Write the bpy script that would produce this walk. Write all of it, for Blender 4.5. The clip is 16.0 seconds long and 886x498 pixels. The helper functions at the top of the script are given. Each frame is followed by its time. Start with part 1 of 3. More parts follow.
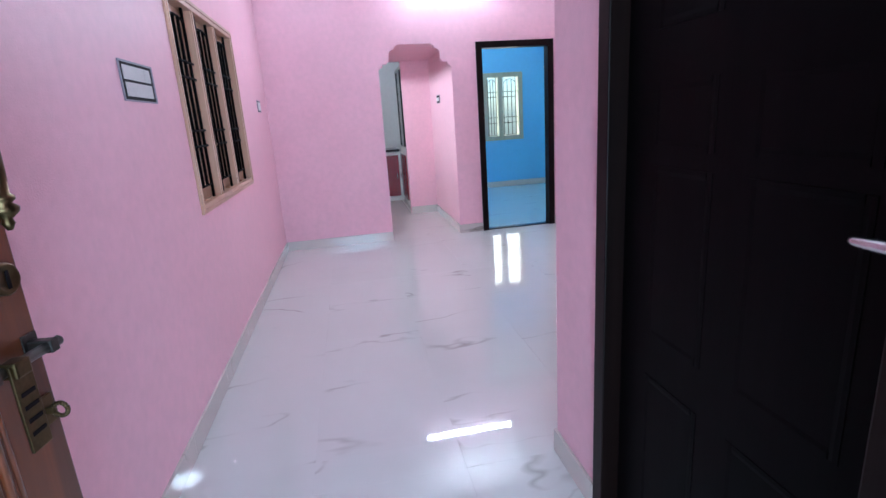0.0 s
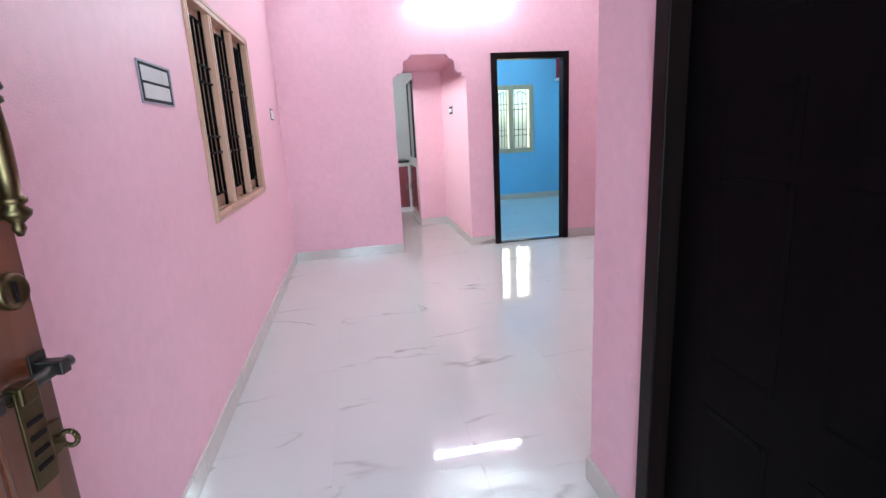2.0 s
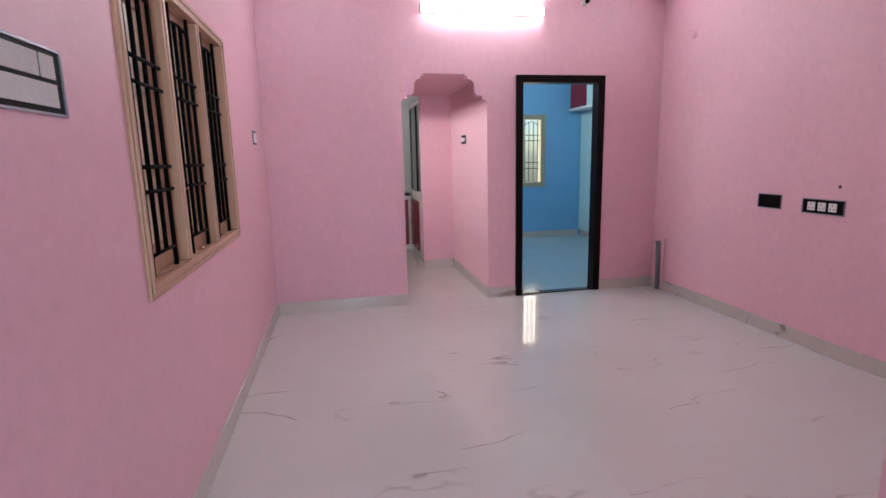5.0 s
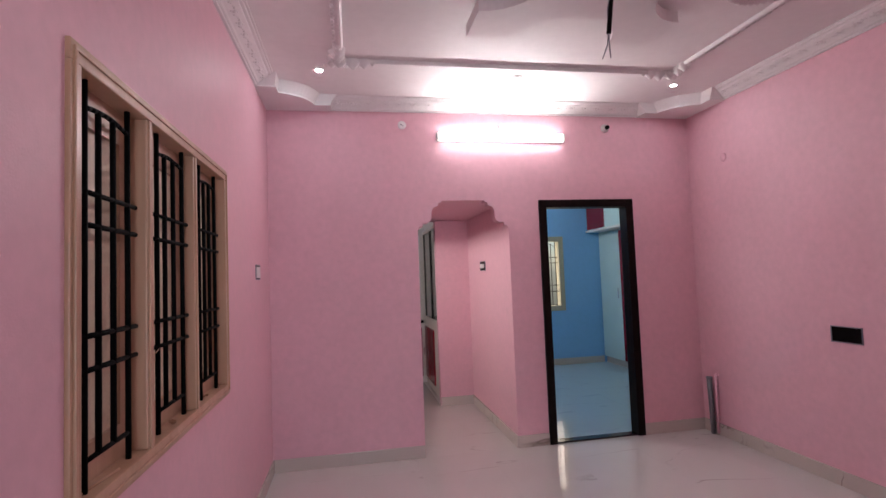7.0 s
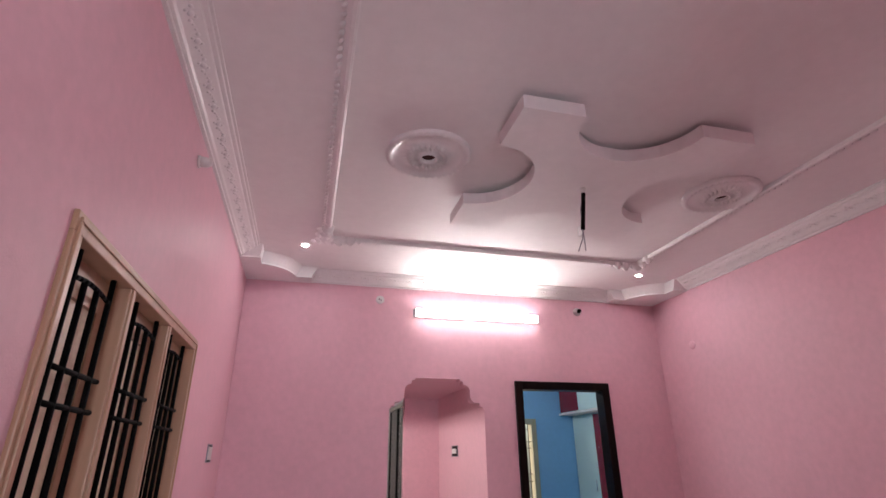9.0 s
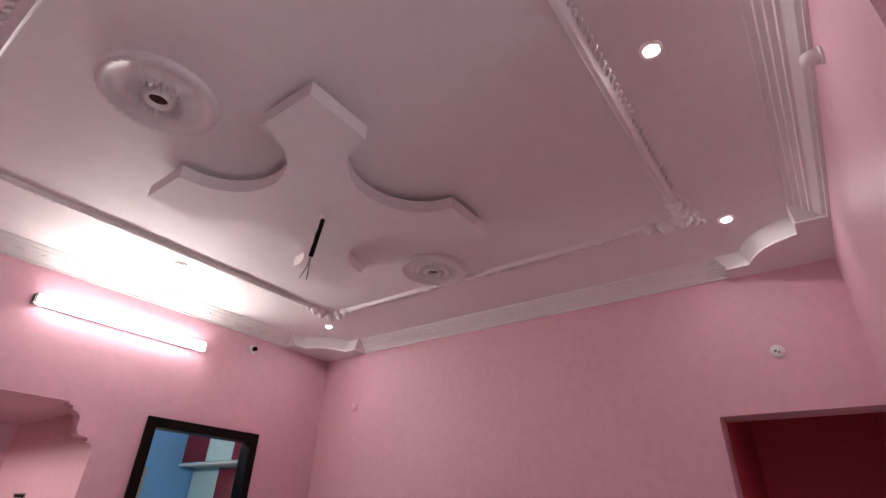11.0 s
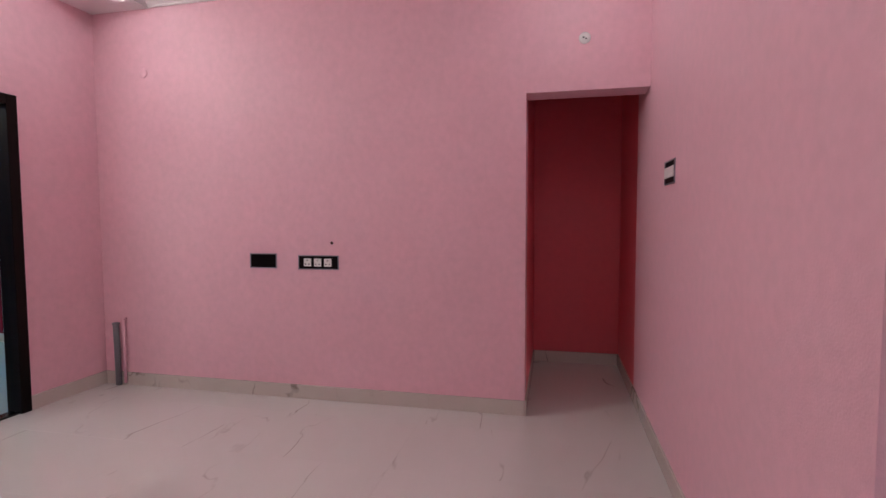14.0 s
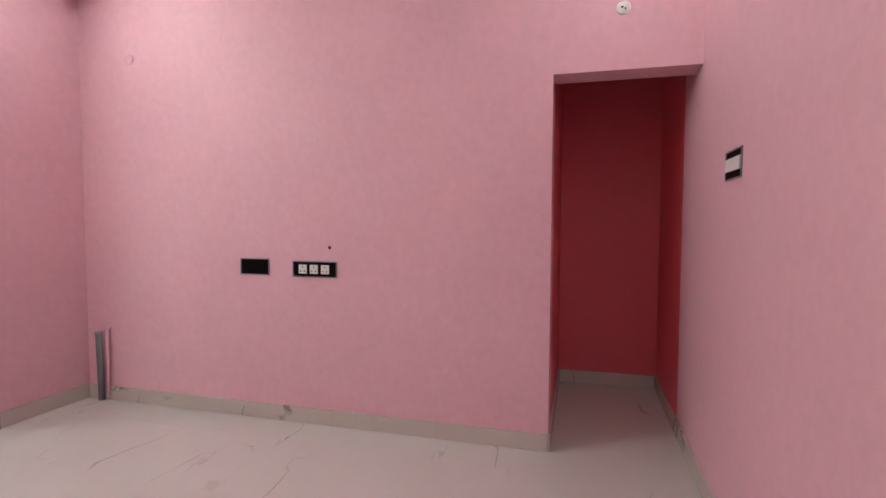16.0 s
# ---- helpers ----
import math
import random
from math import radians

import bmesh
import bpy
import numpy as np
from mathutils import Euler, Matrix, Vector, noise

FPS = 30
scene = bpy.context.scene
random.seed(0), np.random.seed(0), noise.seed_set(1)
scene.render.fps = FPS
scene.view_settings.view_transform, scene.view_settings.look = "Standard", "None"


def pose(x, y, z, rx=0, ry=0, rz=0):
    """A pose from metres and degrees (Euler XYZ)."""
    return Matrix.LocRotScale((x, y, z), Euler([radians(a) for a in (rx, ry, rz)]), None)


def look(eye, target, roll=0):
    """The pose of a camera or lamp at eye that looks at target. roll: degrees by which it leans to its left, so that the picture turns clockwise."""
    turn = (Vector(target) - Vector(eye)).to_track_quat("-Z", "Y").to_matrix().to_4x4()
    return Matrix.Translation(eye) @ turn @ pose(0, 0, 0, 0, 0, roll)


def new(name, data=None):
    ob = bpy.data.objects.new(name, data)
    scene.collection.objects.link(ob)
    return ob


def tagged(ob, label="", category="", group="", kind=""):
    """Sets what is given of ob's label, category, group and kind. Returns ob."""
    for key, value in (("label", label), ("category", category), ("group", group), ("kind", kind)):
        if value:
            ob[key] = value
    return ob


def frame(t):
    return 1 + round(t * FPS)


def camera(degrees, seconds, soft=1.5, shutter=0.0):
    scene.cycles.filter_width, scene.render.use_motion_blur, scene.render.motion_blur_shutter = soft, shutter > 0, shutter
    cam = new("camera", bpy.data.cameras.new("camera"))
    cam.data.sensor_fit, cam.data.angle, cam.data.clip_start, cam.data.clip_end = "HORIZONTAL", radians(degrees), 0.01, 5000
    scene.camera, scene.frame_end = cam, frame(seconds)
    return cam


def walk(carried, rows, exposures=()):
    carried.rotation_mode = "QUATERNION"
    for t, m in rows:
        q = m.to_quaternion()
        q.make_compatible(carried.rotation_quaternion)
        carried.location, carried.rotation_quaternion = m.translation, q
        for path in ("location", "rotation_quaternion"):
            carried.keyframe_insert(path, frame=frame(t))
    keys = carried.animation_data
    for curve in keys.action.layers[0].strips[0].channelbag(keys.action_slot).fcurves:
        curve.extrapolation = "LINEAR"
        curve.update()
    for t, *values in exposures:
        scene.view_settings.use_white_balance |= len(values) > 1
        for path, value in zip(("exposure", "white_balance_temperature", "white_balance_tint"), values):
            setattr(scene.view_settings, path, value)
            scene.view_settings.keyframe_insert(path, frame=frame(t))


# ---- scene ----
cam = camera(82.6, 16.0)
PATH = [
    (0, (0.394, 2.738, 1.353), (0.719, 4.645, 0.846), -3.8),
    (0.5, (0.369, 2.764, 1.334), (0.720, 4.673, 0.85), -3.6),
    (1, (0.338, 2.794, 1.341), (0.698, 4.704, 0.861), -3.6),
    (1.5, (0.332, 2.838, 1.336), (0.712, 4.746, 0.861), -3.3),
    (2, (0.316, 2.856, 1.337), (0.635, 4.778, 0.877), -3.0),
    (2.5, (0.309, 2.921, 1.359), (0.551, 4.843, 0.861), -1.4),
    (3, (0.252, 3.055, 1.315), (0.571, 4.968, 0.824), -0.5),
    (3.5, (0.243, 3.221, 1.360), (0.645, 5.129, 0.915), -0.8),
    (5.8, (0.23, 4.11, 1.38), (0.58, 6.06, 1.12), -1.2),
    (6, (0.240, 4.170, 1.413), (0.584, 6.128, 1.192), -1.15),
    (6.5, (0.243, 4.225, 1.462), (0.590, 6.193, 1.371), -1.5),
    (7, (0.232, 4.281, 1.481), (0.596, 6.244, 1.589), -2.2),
    (7.5, (0.224, 4.266, 1.508), (0.551, 6.215, 1.819), -2.3),
    (8, (0.194, 4.285, 1.534), (0.503, 6.194, 2.045), -2.5),
    (8.2, (0.190, 4.286, 1.543), (0.503, 6.171, 2.134), -2.5),
    (10.3, (0.123, 4.537, 1.487), (1.175, 5.961, 2.417), 2.1),
    (10.5, (0.147, 4.592, 1.518), (1.315, 5.924, 2.447), 2.2),
    (11, (0.168, 4.69, 1.526), (1.57, 5.747, 2.484), 2.1),
    (11.5, (0.149, 4.781, 1.543), (1.728, 5.568, 2.485), 0.7),
    (12, (0.127, 4.877, 1.532), (1.858, 5.435, 2.364), -0.1),
    (12.5, (0.102, 4.96, 1.495), (1.941, 5.408, 2.141), 0.2),
    (13, (0.086, 4.99, 1.422), (1.997, 5.417, 1.831), 0.0),
    (13.5, (0.1, 4.97, 1.336), (2.047, 5.413, 1.454), -0.1),
    (14, (0.09, 4.982, 1.292), (2.039, 5.415, 1.177), -0.2),
    (14.5, (0.088, 4.986, 1.232), (2.03, 5.403, 0.997), -0.4),
    (15, (0.113, 5.0, 1.204), (2.053, 5.402, 0.929), -0.5),
    (15.5, (0.277, 5.018, 1.249), (2.222, 5.447, 1.062), -0.5),
    (16, (0.547, 5.008, 1.289), (2.474, 5.535, 1.185), 0.2),
]
EXPOSURES = [(0, 1.6, 4950, -5), (0.5, 1.55, 5000, -8), (1, 1.42, 5400, -11), (1.5, 1.74, 5400, -10), (2, 1.9, 5400, -10), (3.7, 1.9, 5400, -9), (5.8, 0.70, 6450, 9), (7, 0.66, 6600, 12), (8, 0.72, 6650, 12), (10.5, 0.58, 6900, 15), (12, 0.52, 6850, 11), (12.5, 0.62, 6850, 9), (13.5, 0.95, 6750, 7), (14.5, 1.2, 6650, 1), (15, 1.6, 6650, -6), (15.5, 1.55, 6650, -6), (16, 1.35, 6650, -4)]
walk(cam, [(t, look(eye, target, roll)) for t, eye, target, roll in PATH], EXPOSURES)

# ---- plan, in metres ----
W, E, S, N, C = -0.40, 3.390, 4.425, 8.478, 2.97     # hall walls and ceiling
PE = 1.102                                            # passage, east wall
AW, AE, AB = 0.80, 1.60, 10.05                       # aisle behind the arch
BN, BE = 11.95, 4.85                                 # blue room, far wall and east wall
NX = 4.73                                            # back of the niche
SK = 0.10                                            # skirting height

# ---- world and light ----
world = bpy.data.worlds.new("world")
scene.world = world
world.use_nodes = True
wn = world.node_tree.nodes
sky = wn.new("ShaderNodeTexSky")
sky.sky_type, sky.sun_disc, sky.sun_elevation, sky.sun_rotation = "NISHITA", False, radians(50), radians(200)
world.node_tree.links.new(sky.outputs[0], wn["Background"].inputs[0])
wn["Background"].inputs[1].default_value = 0.06
sun = new("sun", bpy.data.lights.new("sun", "SUN"))
sun.data.energy, sun.data.angle, sun.data.color = 1.2, radians(12), (1, 0.95, 0.88)
sun.matrix_world = look((0, 0, 20), (-3, 9, 0))
TUBE_POWER, DOWN_POWER = 50.0, 295.0


def window_light(name, m, sx, sy, watts, colour):
    lamp = new(name, bpy.data.lights.new(name, "AREA"))
    lamp.data.shape, lamp.data.size, lamp.data.size_y, lamp.data.energy, lamp.data.color = "RECTANGLE", sx, sy, watts, colour
    lamp.matrix_world = m
    return lamp


window_light("window_daylight", pose(3.2, BN + 0.16, 1.45, 90, 0, 180), 0.745, 1.19, 5.0, (1, 0.81, 0.60))
window_light("lobby_daylight", pose(0.4, 0.92, 1.15, 90, 0, 0), 1.2, 2.0, 34, (0.78, 0.87, 1.0))
# Unseen lamp added on the kitchen's west side to light the aisle.
window_light("kitchen_added_light", pose(-0.55, 9.05, 1.92, 0, -90, 0), 0.26, 0.56, 17, (1, 0.97, 0.93))

# ---- materials ----


def material(name, colour, rough=0.5, metal=0.0, vary=0.08, scale=6.0, bump=0.0, bump_scale=200.0, emit=0.0, coat=0.0, per_piece=0.0):
    m = bpy.data.materials.new(name)
    m.use_nodes = True
    n, l = m.node_tree.nodes, m.node_tree.links
    b = n["Principled BSDF"]
    b.inputs["Roughness"].default_value, b.inputs["Metallic"].default_value = rough, metal
    b.inputs["Coat Weight"].default_value, b.inputs["Coat Roughness"].default_value = coat, 0.15
    co = n.new("ShaderNodeTexCoord")
    big, fine = n.new("ShaderNodeTexNoise"), n.new("ShaderNodeTexNoise")
    big.inputs["Scale"].default_value, big.inputs["Detail"].default_value = scale * 0.25, 5
    fine.inputs["Scale"].default_value, fine.inputs["Detail"].default_value = scale * 6, 4
    for t in (big, fine):
        l.new(co.outputs["Object"], t.inputs["Vector"])
    add = n.new("ShaderNodeMath")
    add.operation = "ADD"
    l.new(big.outputs[0], add.inputs[0]), l.new(fine.outputs[0], add.inputs[1])
    if per_piece:
        info, mul = n.new("ShaderNodeObjectInfo"), n.new("ShaderNodeMath")
        mul.operation = "MULTIPLY_ADD"
        mul.inputs[1].default_value = per_piece
        l.new(info.outputs["Random"], mul.inputs[0]), l.new(add.outputs[0], mul.inputs[2])
        add = mul
    ramp = n.new("ShaderNodeMapRange")
    ramp.inputs[1].default_value, ramp.inputs[2].default_value = 0.6, 1.4
    ramp.inputs[3].default_value, ramp.inputs[4].default_value = 1 - vary, 1 + vary
    l.new(add.outputs[0], ramp.inputs[0])
    mix = n.new("ShaderNodeMix")
    mix.data_type, mix.blend_type = "RGBA", "MULTIPLY"
    mix.inputs[0].default_value = 1
    mix.inputs[6].default_value = (*colour, 1)
    l.new(ramp.outputs[0], mix.inputs[7])
    l.new(mix.outputs[2], b.inputs["Base Color"])
    rr = n.new("ShaderNodeMapRange")
    rr.inputs[1].default_value, rr.inputs[2].default_value = 0.6, 1.4
    rr.inputs[3].default_value, rr.inputs[4].default_value = rough * 0.85, min(1, rough * 1.15)
    l.new(add.outputs[0], rr.inputs[0]), l.new(rr.outputs[0], b.inputs["Roughness"])
    if bump:
        t, u = n.new("ShaderNodeTexNoise"), n.new("ShaderNodeBump")
        t.inputs["Scale"].default_value, t.inputs["Detail"].default_value = bump_scale, 3
        u.inputs["Strength"].default_value, u.inputs["Distance"].default_value = bump, 0.002
        l.new(co.outputs["Object"], t.inputs["Vector"]), l.new(t.outputs[0], u.inputs["Height"])
        l.new(u.outputs[0], b.inputs["Normal"])
    if emit:
        b.inputs["Emission Color"].default_value, b.inputs["Emission Strength"].default_value = (*colour, 1), emit
    return m


def stone(name, colour, vein, rough):
    """Polished white tile with thin grey veins, another stretch of it on each tile."""
    m = bpy.data.materials.new(name)
    m.use_nodes = True
    n, l = m.node_tree.nodes, m.node_tree.links
    b = n["Principled BSDF"]
    b.inputs["Roughness"].default_value, b.inputs["IOR"].default_value = rough, 1.62
    co, info, off, mp = n.new("ShaderNodeTexCoord"), n.new("ShaderNodeObjectInfo"), n.new("ShaderNodeVectorMath"), n.new("ShaderNodeMapping")
    off.operation = "MULTIPLY_ADD"
    off.inputs[1].default_value = (37, 53, 11)
    l.new(info.outputs["Random"], off.inputs[0]), l.new(co.outputs["Object"], off.inputs[2])
    mp.inputs["Rotation"].default_value, mp.inputs["Scale"].default_value = (0, 0, radians(52)), (0.6, 1.55, 1.0)
    l.new(off.outputs[0], mp.inputs[0])

    def noise_at(scale, detail, distort=0.0):
        t = n.new("ShaderNodeTexNoise")
        t.inputs["Scale"].default_value, t.inputs["Detail"].default_value, t.inputs["Distortion"].default_value = scale, detail, distort
        l.new(mp.outputs[0], t.inputs["Vector"])
        return t.outputs[0]

    def maths(op, a, v):
        t = n.new("ShaderNodeMath")
        t.operation = op
        l.new(a, t.inputs[0])
        if isinstance(v, float):
            t.inputs[1].default_value = v
        elif v is not None:
            l.new(v, t.inputs[1])
        return t.outputs[0]

    def span(a, f0, f1, t0, t1):
        t = n.new("ShaderNodeMapRange")
        for i, v in enumerate((f0, f1, t0, t1)):
            t.inputs[i + 1].default_value = v
        l.new(a, t.inputs[0])
        return t.outputs[0]

    line = span(maths("ABSOLUTE", maths("SUBTRACT", noise_at(0.8, 4.5, 0.35), 0.5), None), 0.0, 0.0078, 1.0, 0.0)
    where = span(noise_at(2.4, 3), 0.47, 0.64, 0.0, 0.85)
    cloud = span(noise_at(1.1, 6, 0.4), 0.42, 0.75, 0.0, 0.35)
    amount = maths("ADD", maths("MULTIPLY", line, where), maths("MULTIPLY", cloud, 0.16))
    mix = n.new("ShaderNodeMix")
    mix.data_type = "RGBA"
    l.new(amount, mix.inputs[0])
    mix.inputs[6].default_value, mix.inputs[7].default_value = (*colour, 1), (*vein, 1)
    l.new(mix.outputs[2], b.inputs["Base Color"])
    wave, u = n.new("ShaderNodeTexNoise"), n.new("ShaderNodeBump")
    wave.inputs["Scale"].default_value = 3.0
    u.inputs["Strength"].default_value, u.inputs["Distance"].default_value = 0.012, 0.004
    l.new(off.outputs[0], wave.inputs["Vector"]), l.new(wave.outputs[0], u.inputs["Height"]), l.new(u.outputs[0], b.inputs["Normal"])
    return m


def timber(name, dark, light, rough, scale=1.0, coat=0.0, spec=0.5):
    """Wood with its grain along z."""
    m = bpy.data.materials.new(name)
    m.use_nodes = True
    n, l = m.node_tree.nodes, m.node_tree.links
    b = n["Principled BSDF"]
    b.inputs["Roughness"].default_value, b.inputs["Coat Weight"].default_value, b.inputs["Coat Roughness"].default_value = rough, coat, 0.12
    b.inputs["Specular IOR Level"].default_value = spec
    co, mp, t, fine, u = (n.new("ShaderNode" + k) for k in ("TexCoord", "Mapping", "TexNoise", "TexNoise", "Bump"))
    mp.inputs["Scale"].default_value = (14 * scale, 14 * scale, 0.8 * scale)
    l.new(co.outputs["Object"], mp.inputs[0])
    t.inputs["Scale"].default_value, t.inputs["Detail"].default_value, t.inputs["Distortion"].default_value = 1.6, 6, 0.6
    fine.inputs["Scale"].default_value, fine.inputs["Detail"].default_value = 9, 3
    for k in (t, fine):
        l.new(mp.outputs[0], k.inputs["Vector"])
    ramp = n.new("ShaderNodeValToRGB")
    ramp.color_ramp.elements[0].position, ramp.color_ramp.elements[1].position = 0.3, 0.72
    ramp.color_ramp.elements[0].color, ramp.color_ramp.elements[1].color = (*dark, 1), (*light, 1)
    l.new(t.outputs[0], ramp.inputs[0]), l.new(ramp.outputs[0], b.inputs["Base Color"])
    u.inputs["Strength"].default_value, u.inputs["Distance"].default_value = 0.15, 0.001
    l.new(fine.outputs[0], u.inputs["Height"]), l.new(u.outputs[0], b.inputs["Normal"])
    return m


PINK = material("pink_wall_paint", (0.79, 0.475, 0.545), 0.48, vary=0.07, scale=4, bump=0.42, bump_scale=150)
# The pink paint again, its colour turned dark red for the niche's shade.
SHADED_PINK = material("shaded_pink_wall_paint", (0.78, 0.145, 0.175), 0.5, vary=0.05, scale=3, bump=0.2, bump_scale=260)
PINK.node_tree.nodes["Principled BSDF"].inputs["Specular IOR Level"].default_value = 0.22
BLUE = material("blue_wall_paint", (0.22, 0.50, 0.80), 0.5, vary=0.05, scale=3, bump=0.2, bump_scale=260)
WHITE = material("white_wall_paint", (0.78, 0.78, 0.74), 0.6, vary=0.05, scale=3, bump=0.2)
PLASTER = material("white_plaster_ceiling", (0.85, 0.825, 0.815), 0.6, vary=0.04, scale=3, bump=0.15, bump_scale=160)
GLOSS = material("white_enamelled_plaster", (0.82, 0.80, 0.79), 0.32, vary=0.04, scale=8, bump=0.1, bump_scale=90)
DULL = material("grey_lobby_plaster", (0.35, 0.33, 0.31), 0.8, vary=0.1, scale=3)
TILE = stone("polished_white_veined_tile", (0.63, 0.615, 0.59), (0.28, 0.245, 0.215), 0.03)
# White tile coloured pale blue for the light off the blue walls.
BLUELIT_TILE = stone("blue_lit_white_tile", (0.42, 0.56, 0.60), (0.30, 0.40, 0.44), 0.12)
SKIRT = stone("skirting_veined_tile", (0.60, 0.545, 0.495), (0.22, 0.18, 0.15), 0.12)
GROUT = material("tile_grout", (0.66, 0.65, 0.63), 0.5)
DARKWOOD = timber("dark_polished_wood", (0.005, 0.0028, 0.0026), (0.012, 0.006, 0.005), 0.38, spec=0.1)
DOORSKIN = timber("dark_brown_door_skin", (0.0022, 0.0017, 0.002), (0.0042, 0.003, 0.0033), 0.45, spec=0.035)
TEAK = timber("varnished_teak", (0.042, 0.011, 0.0032), (0.13, 0.036, 0.009), 0.3, 0.8, coat=0.35)
FRAMEWOOD = timber("pale_painted_wood", (0.46, 0.275, 0.175), (0.60, 0.385, 0.265), 0.34, 0.5)
GREYWOOD = timber("beige_window_wood", (0.36, 0.36, 0.26), (0.46, 0.45, 0.34), 0.5, 0.6)
GRILLE = material("dark_brown_grille_paint", (0.03, 0.022, 0.015), 0.5)
IRON = material("black_painted_iron", (0.0022, 0.0022, 0.0025), 0.6, vary=0.2)
BRASS = material("tarnished_brass", (0.105, 0.078, 0.036), 0.36, 1.0, vary=0.25, scale=30)
STEEL = material("brushed_steel", (0.62, 0.62, 0.64), 0.25, 1.0)
DARKSTEEL = material("dull_iron_bolt", (0.07, 0.066, 0.06), 0.38, 1.0, vary=0.2, scale=30)
PLASTIC = material("white_plastic", (0.78, 0.76, 0.74), 0.4)
BLACK = material("black_plastic", (0.006, 0.004, 0.0045), 0.5)
for m in (IRON, BLACK):
    m.node_tree.nodes["Principled BSDF"].inputs["Specular IOR Level"].default_value = 0.06
ZINC = material("galvanised_box_rim", (0.28, 0.27, 0.31), 0.45, 0.6, vary=0.15, scale=30)
PAPER = material("masking_paper", (0.62, 0.60, 0.58), 0.8, vary=0.12, scale=20)
PVC = material("grey_pvc", (0.17, 0.18, 0.20), 0.45, vary=0.15, scale=20)
WIRE = material("grey_wire", (0.30, 0.29, 0.33), 0.5)
RED = material("dark_red_laminate", (0.22, 0.008, 0.022), 0.25, vary=0.05)
CREAM = material("pale_laminate", (0.56, 0.76, 0.74), 0.35, vary=0.04)
GRANITE = material("black_granite", (0.012, 0.012, 0.013), 0.15, vary=0.4, scale=60)
ALU = material("white_aluminium_frame", (0.72, 0.71, 0.66), 0.4)
TUBE = material("lit_tube", (1.0, 0.97, 0.985), 0.4, vary=0, emit=TUBE_POWER)
LED = material("lit_downlight", (0.93, 0.95, 1.0), 0.4, vary=0, emit=DOWN_POWER)
# Dark brown that stands in for the shade inside holes.
HOLE = material("hole_shade_brown", (0.07, 0.028, 0.022), 0.8)


def pebbled(name, colour, rough, strength):
    """Closed shutter pane: pressed glass with a pebble pattern, backed."""
    m = material(name, colour, rough, vary=0.1, scale=14)
    n, l = m.node_tree.nodes, m.node_tree.links
    v, u, co = n.new("ShaderNodeTexVoronoi"), n.new("ShaderNodeBump"), n.new("ShaderNodeTexCoord")
    v.inputs["Scale"].default_value = 42
    u.inputs["Strength"].default_value, u.inputs["Distance"].default_value = strength, 0.004
    l.new(co.outputs["Object"], v.inputs["Vector"]), l.new(v.outputs["Distance"], u.inputs["Height"])
    l.new(u.outputs[0], n["Principled BSDF"].inputs["Normal"])
    return m


PEBBLE = pebbled("pebbled_shutter_glass", (0.76, 0.62, 0.46), 0.42, 0.9)
SMOKED = material("grey_sliding_glass", (0.20, 0.22, 0.21), 0.12, vary=0.1)

# ---- mesh helpers ----


def box(bm, x0, x1, y0, y1, z0, z1):
    v = [bm.verts.new(p) for p in ((x0, y0, z0), (x1, y0, z0), (x1, y1, z0), (x0, y1, z0), (x0, y0, z1), (x1, y0, z1), (x1, y1, z1), (x0, y1, z1))]
    for f in ((0, 3, 2, 1), (4, 5, 6, 7), (0, 1, 5, 4), (1, 2, 6, 5), (2, 3, 7, 6), (3, 0, 4, 7)):
        bm.faces.new([v[i] for i in f])
    return bm


def boxes(*rows):
    bm = bmesh.new()
    for r in rows:
        box(bm, *r)
    return bm


def soft_box(x0, x1, y0, y1, z0, z1, r=0.003, bm=None):
    b = box(bmesh.new(), x0, x1, y0, y1, z0, z1)
    bmesh.ops.bevel(b, geom=list(b.edges), offset=r, segments=2, affect="EDGES", profile=0.6)
    return joined(bm, b)


def joined(bm, other):
    if bm is None:
        return other
    seen = {v: bm.verts.new(v.co) for v in other.verts}
    for f in other.faces:
        g = bm.faces.new([seen[v] for v in f.verts])
        g.smooth = f.smooth
    other.free()
    return bm


def prism(bm, points, place):
    """A closed outline extruded: place(u, v, side) gives the corner on side 0 and 1."""
    a = [bm.verts.new(place(u, v, 0)) for u, v in points]
    b = [bm.verts.new(place(u, v, 1)) for u, v in points]
    bm.faces.new(list(reversed(a)))
    bm.faces.new(b)
    for i in range(len(points)):
        j = (i + 1) % len(points)
        bm.faces.new((a[i], a[j], b[j], b[i]))
    bmesh.ops.recalc_face_normals(bm, faces=bm.faces)
    return bm


def lathe(profile, m=Matrix(), seg=24, bm=None, flute=None):
    """(radius, height) rows turned about z, then placed by m."""
    bm = bm or bmesh.new()
    rings = []
    for i, (r, h) in enumerate(profile):
        ring = []
        for k in range(seg):
            a = 2 * math.pi * k / seg
            dh = flute(i, k) if flute else 0
            ring.append(bm.verts.new(m @ Vector((r * math.cos(a), r * math.sin(a), h + dh))))
        rings.append(ring)
    for p, q in zip(rings, rings[1:]):
        for k in range(seg):
            f = bm.faces.new((p[k], p[(k + 1) % seg], q[(k + 1) % seg], q[k]))
            f.smooth = True
    for ring, flip in ((rings[0], True), (rings[-1], False)):
        bm.faces.new(list(reversed(ring)) if flip else ring)
    return bm


def rod(a, b, r, seg=10, bm=None):
    a, b = Vector(a), Vector(b)
    m = Matrix.Translation(a) @ (b - a).to_track_quat("Z", "Y").to_matrix().to_4x4()
    return lathe([(r, 0), (r, (b - a).length)], m, seg, bm)


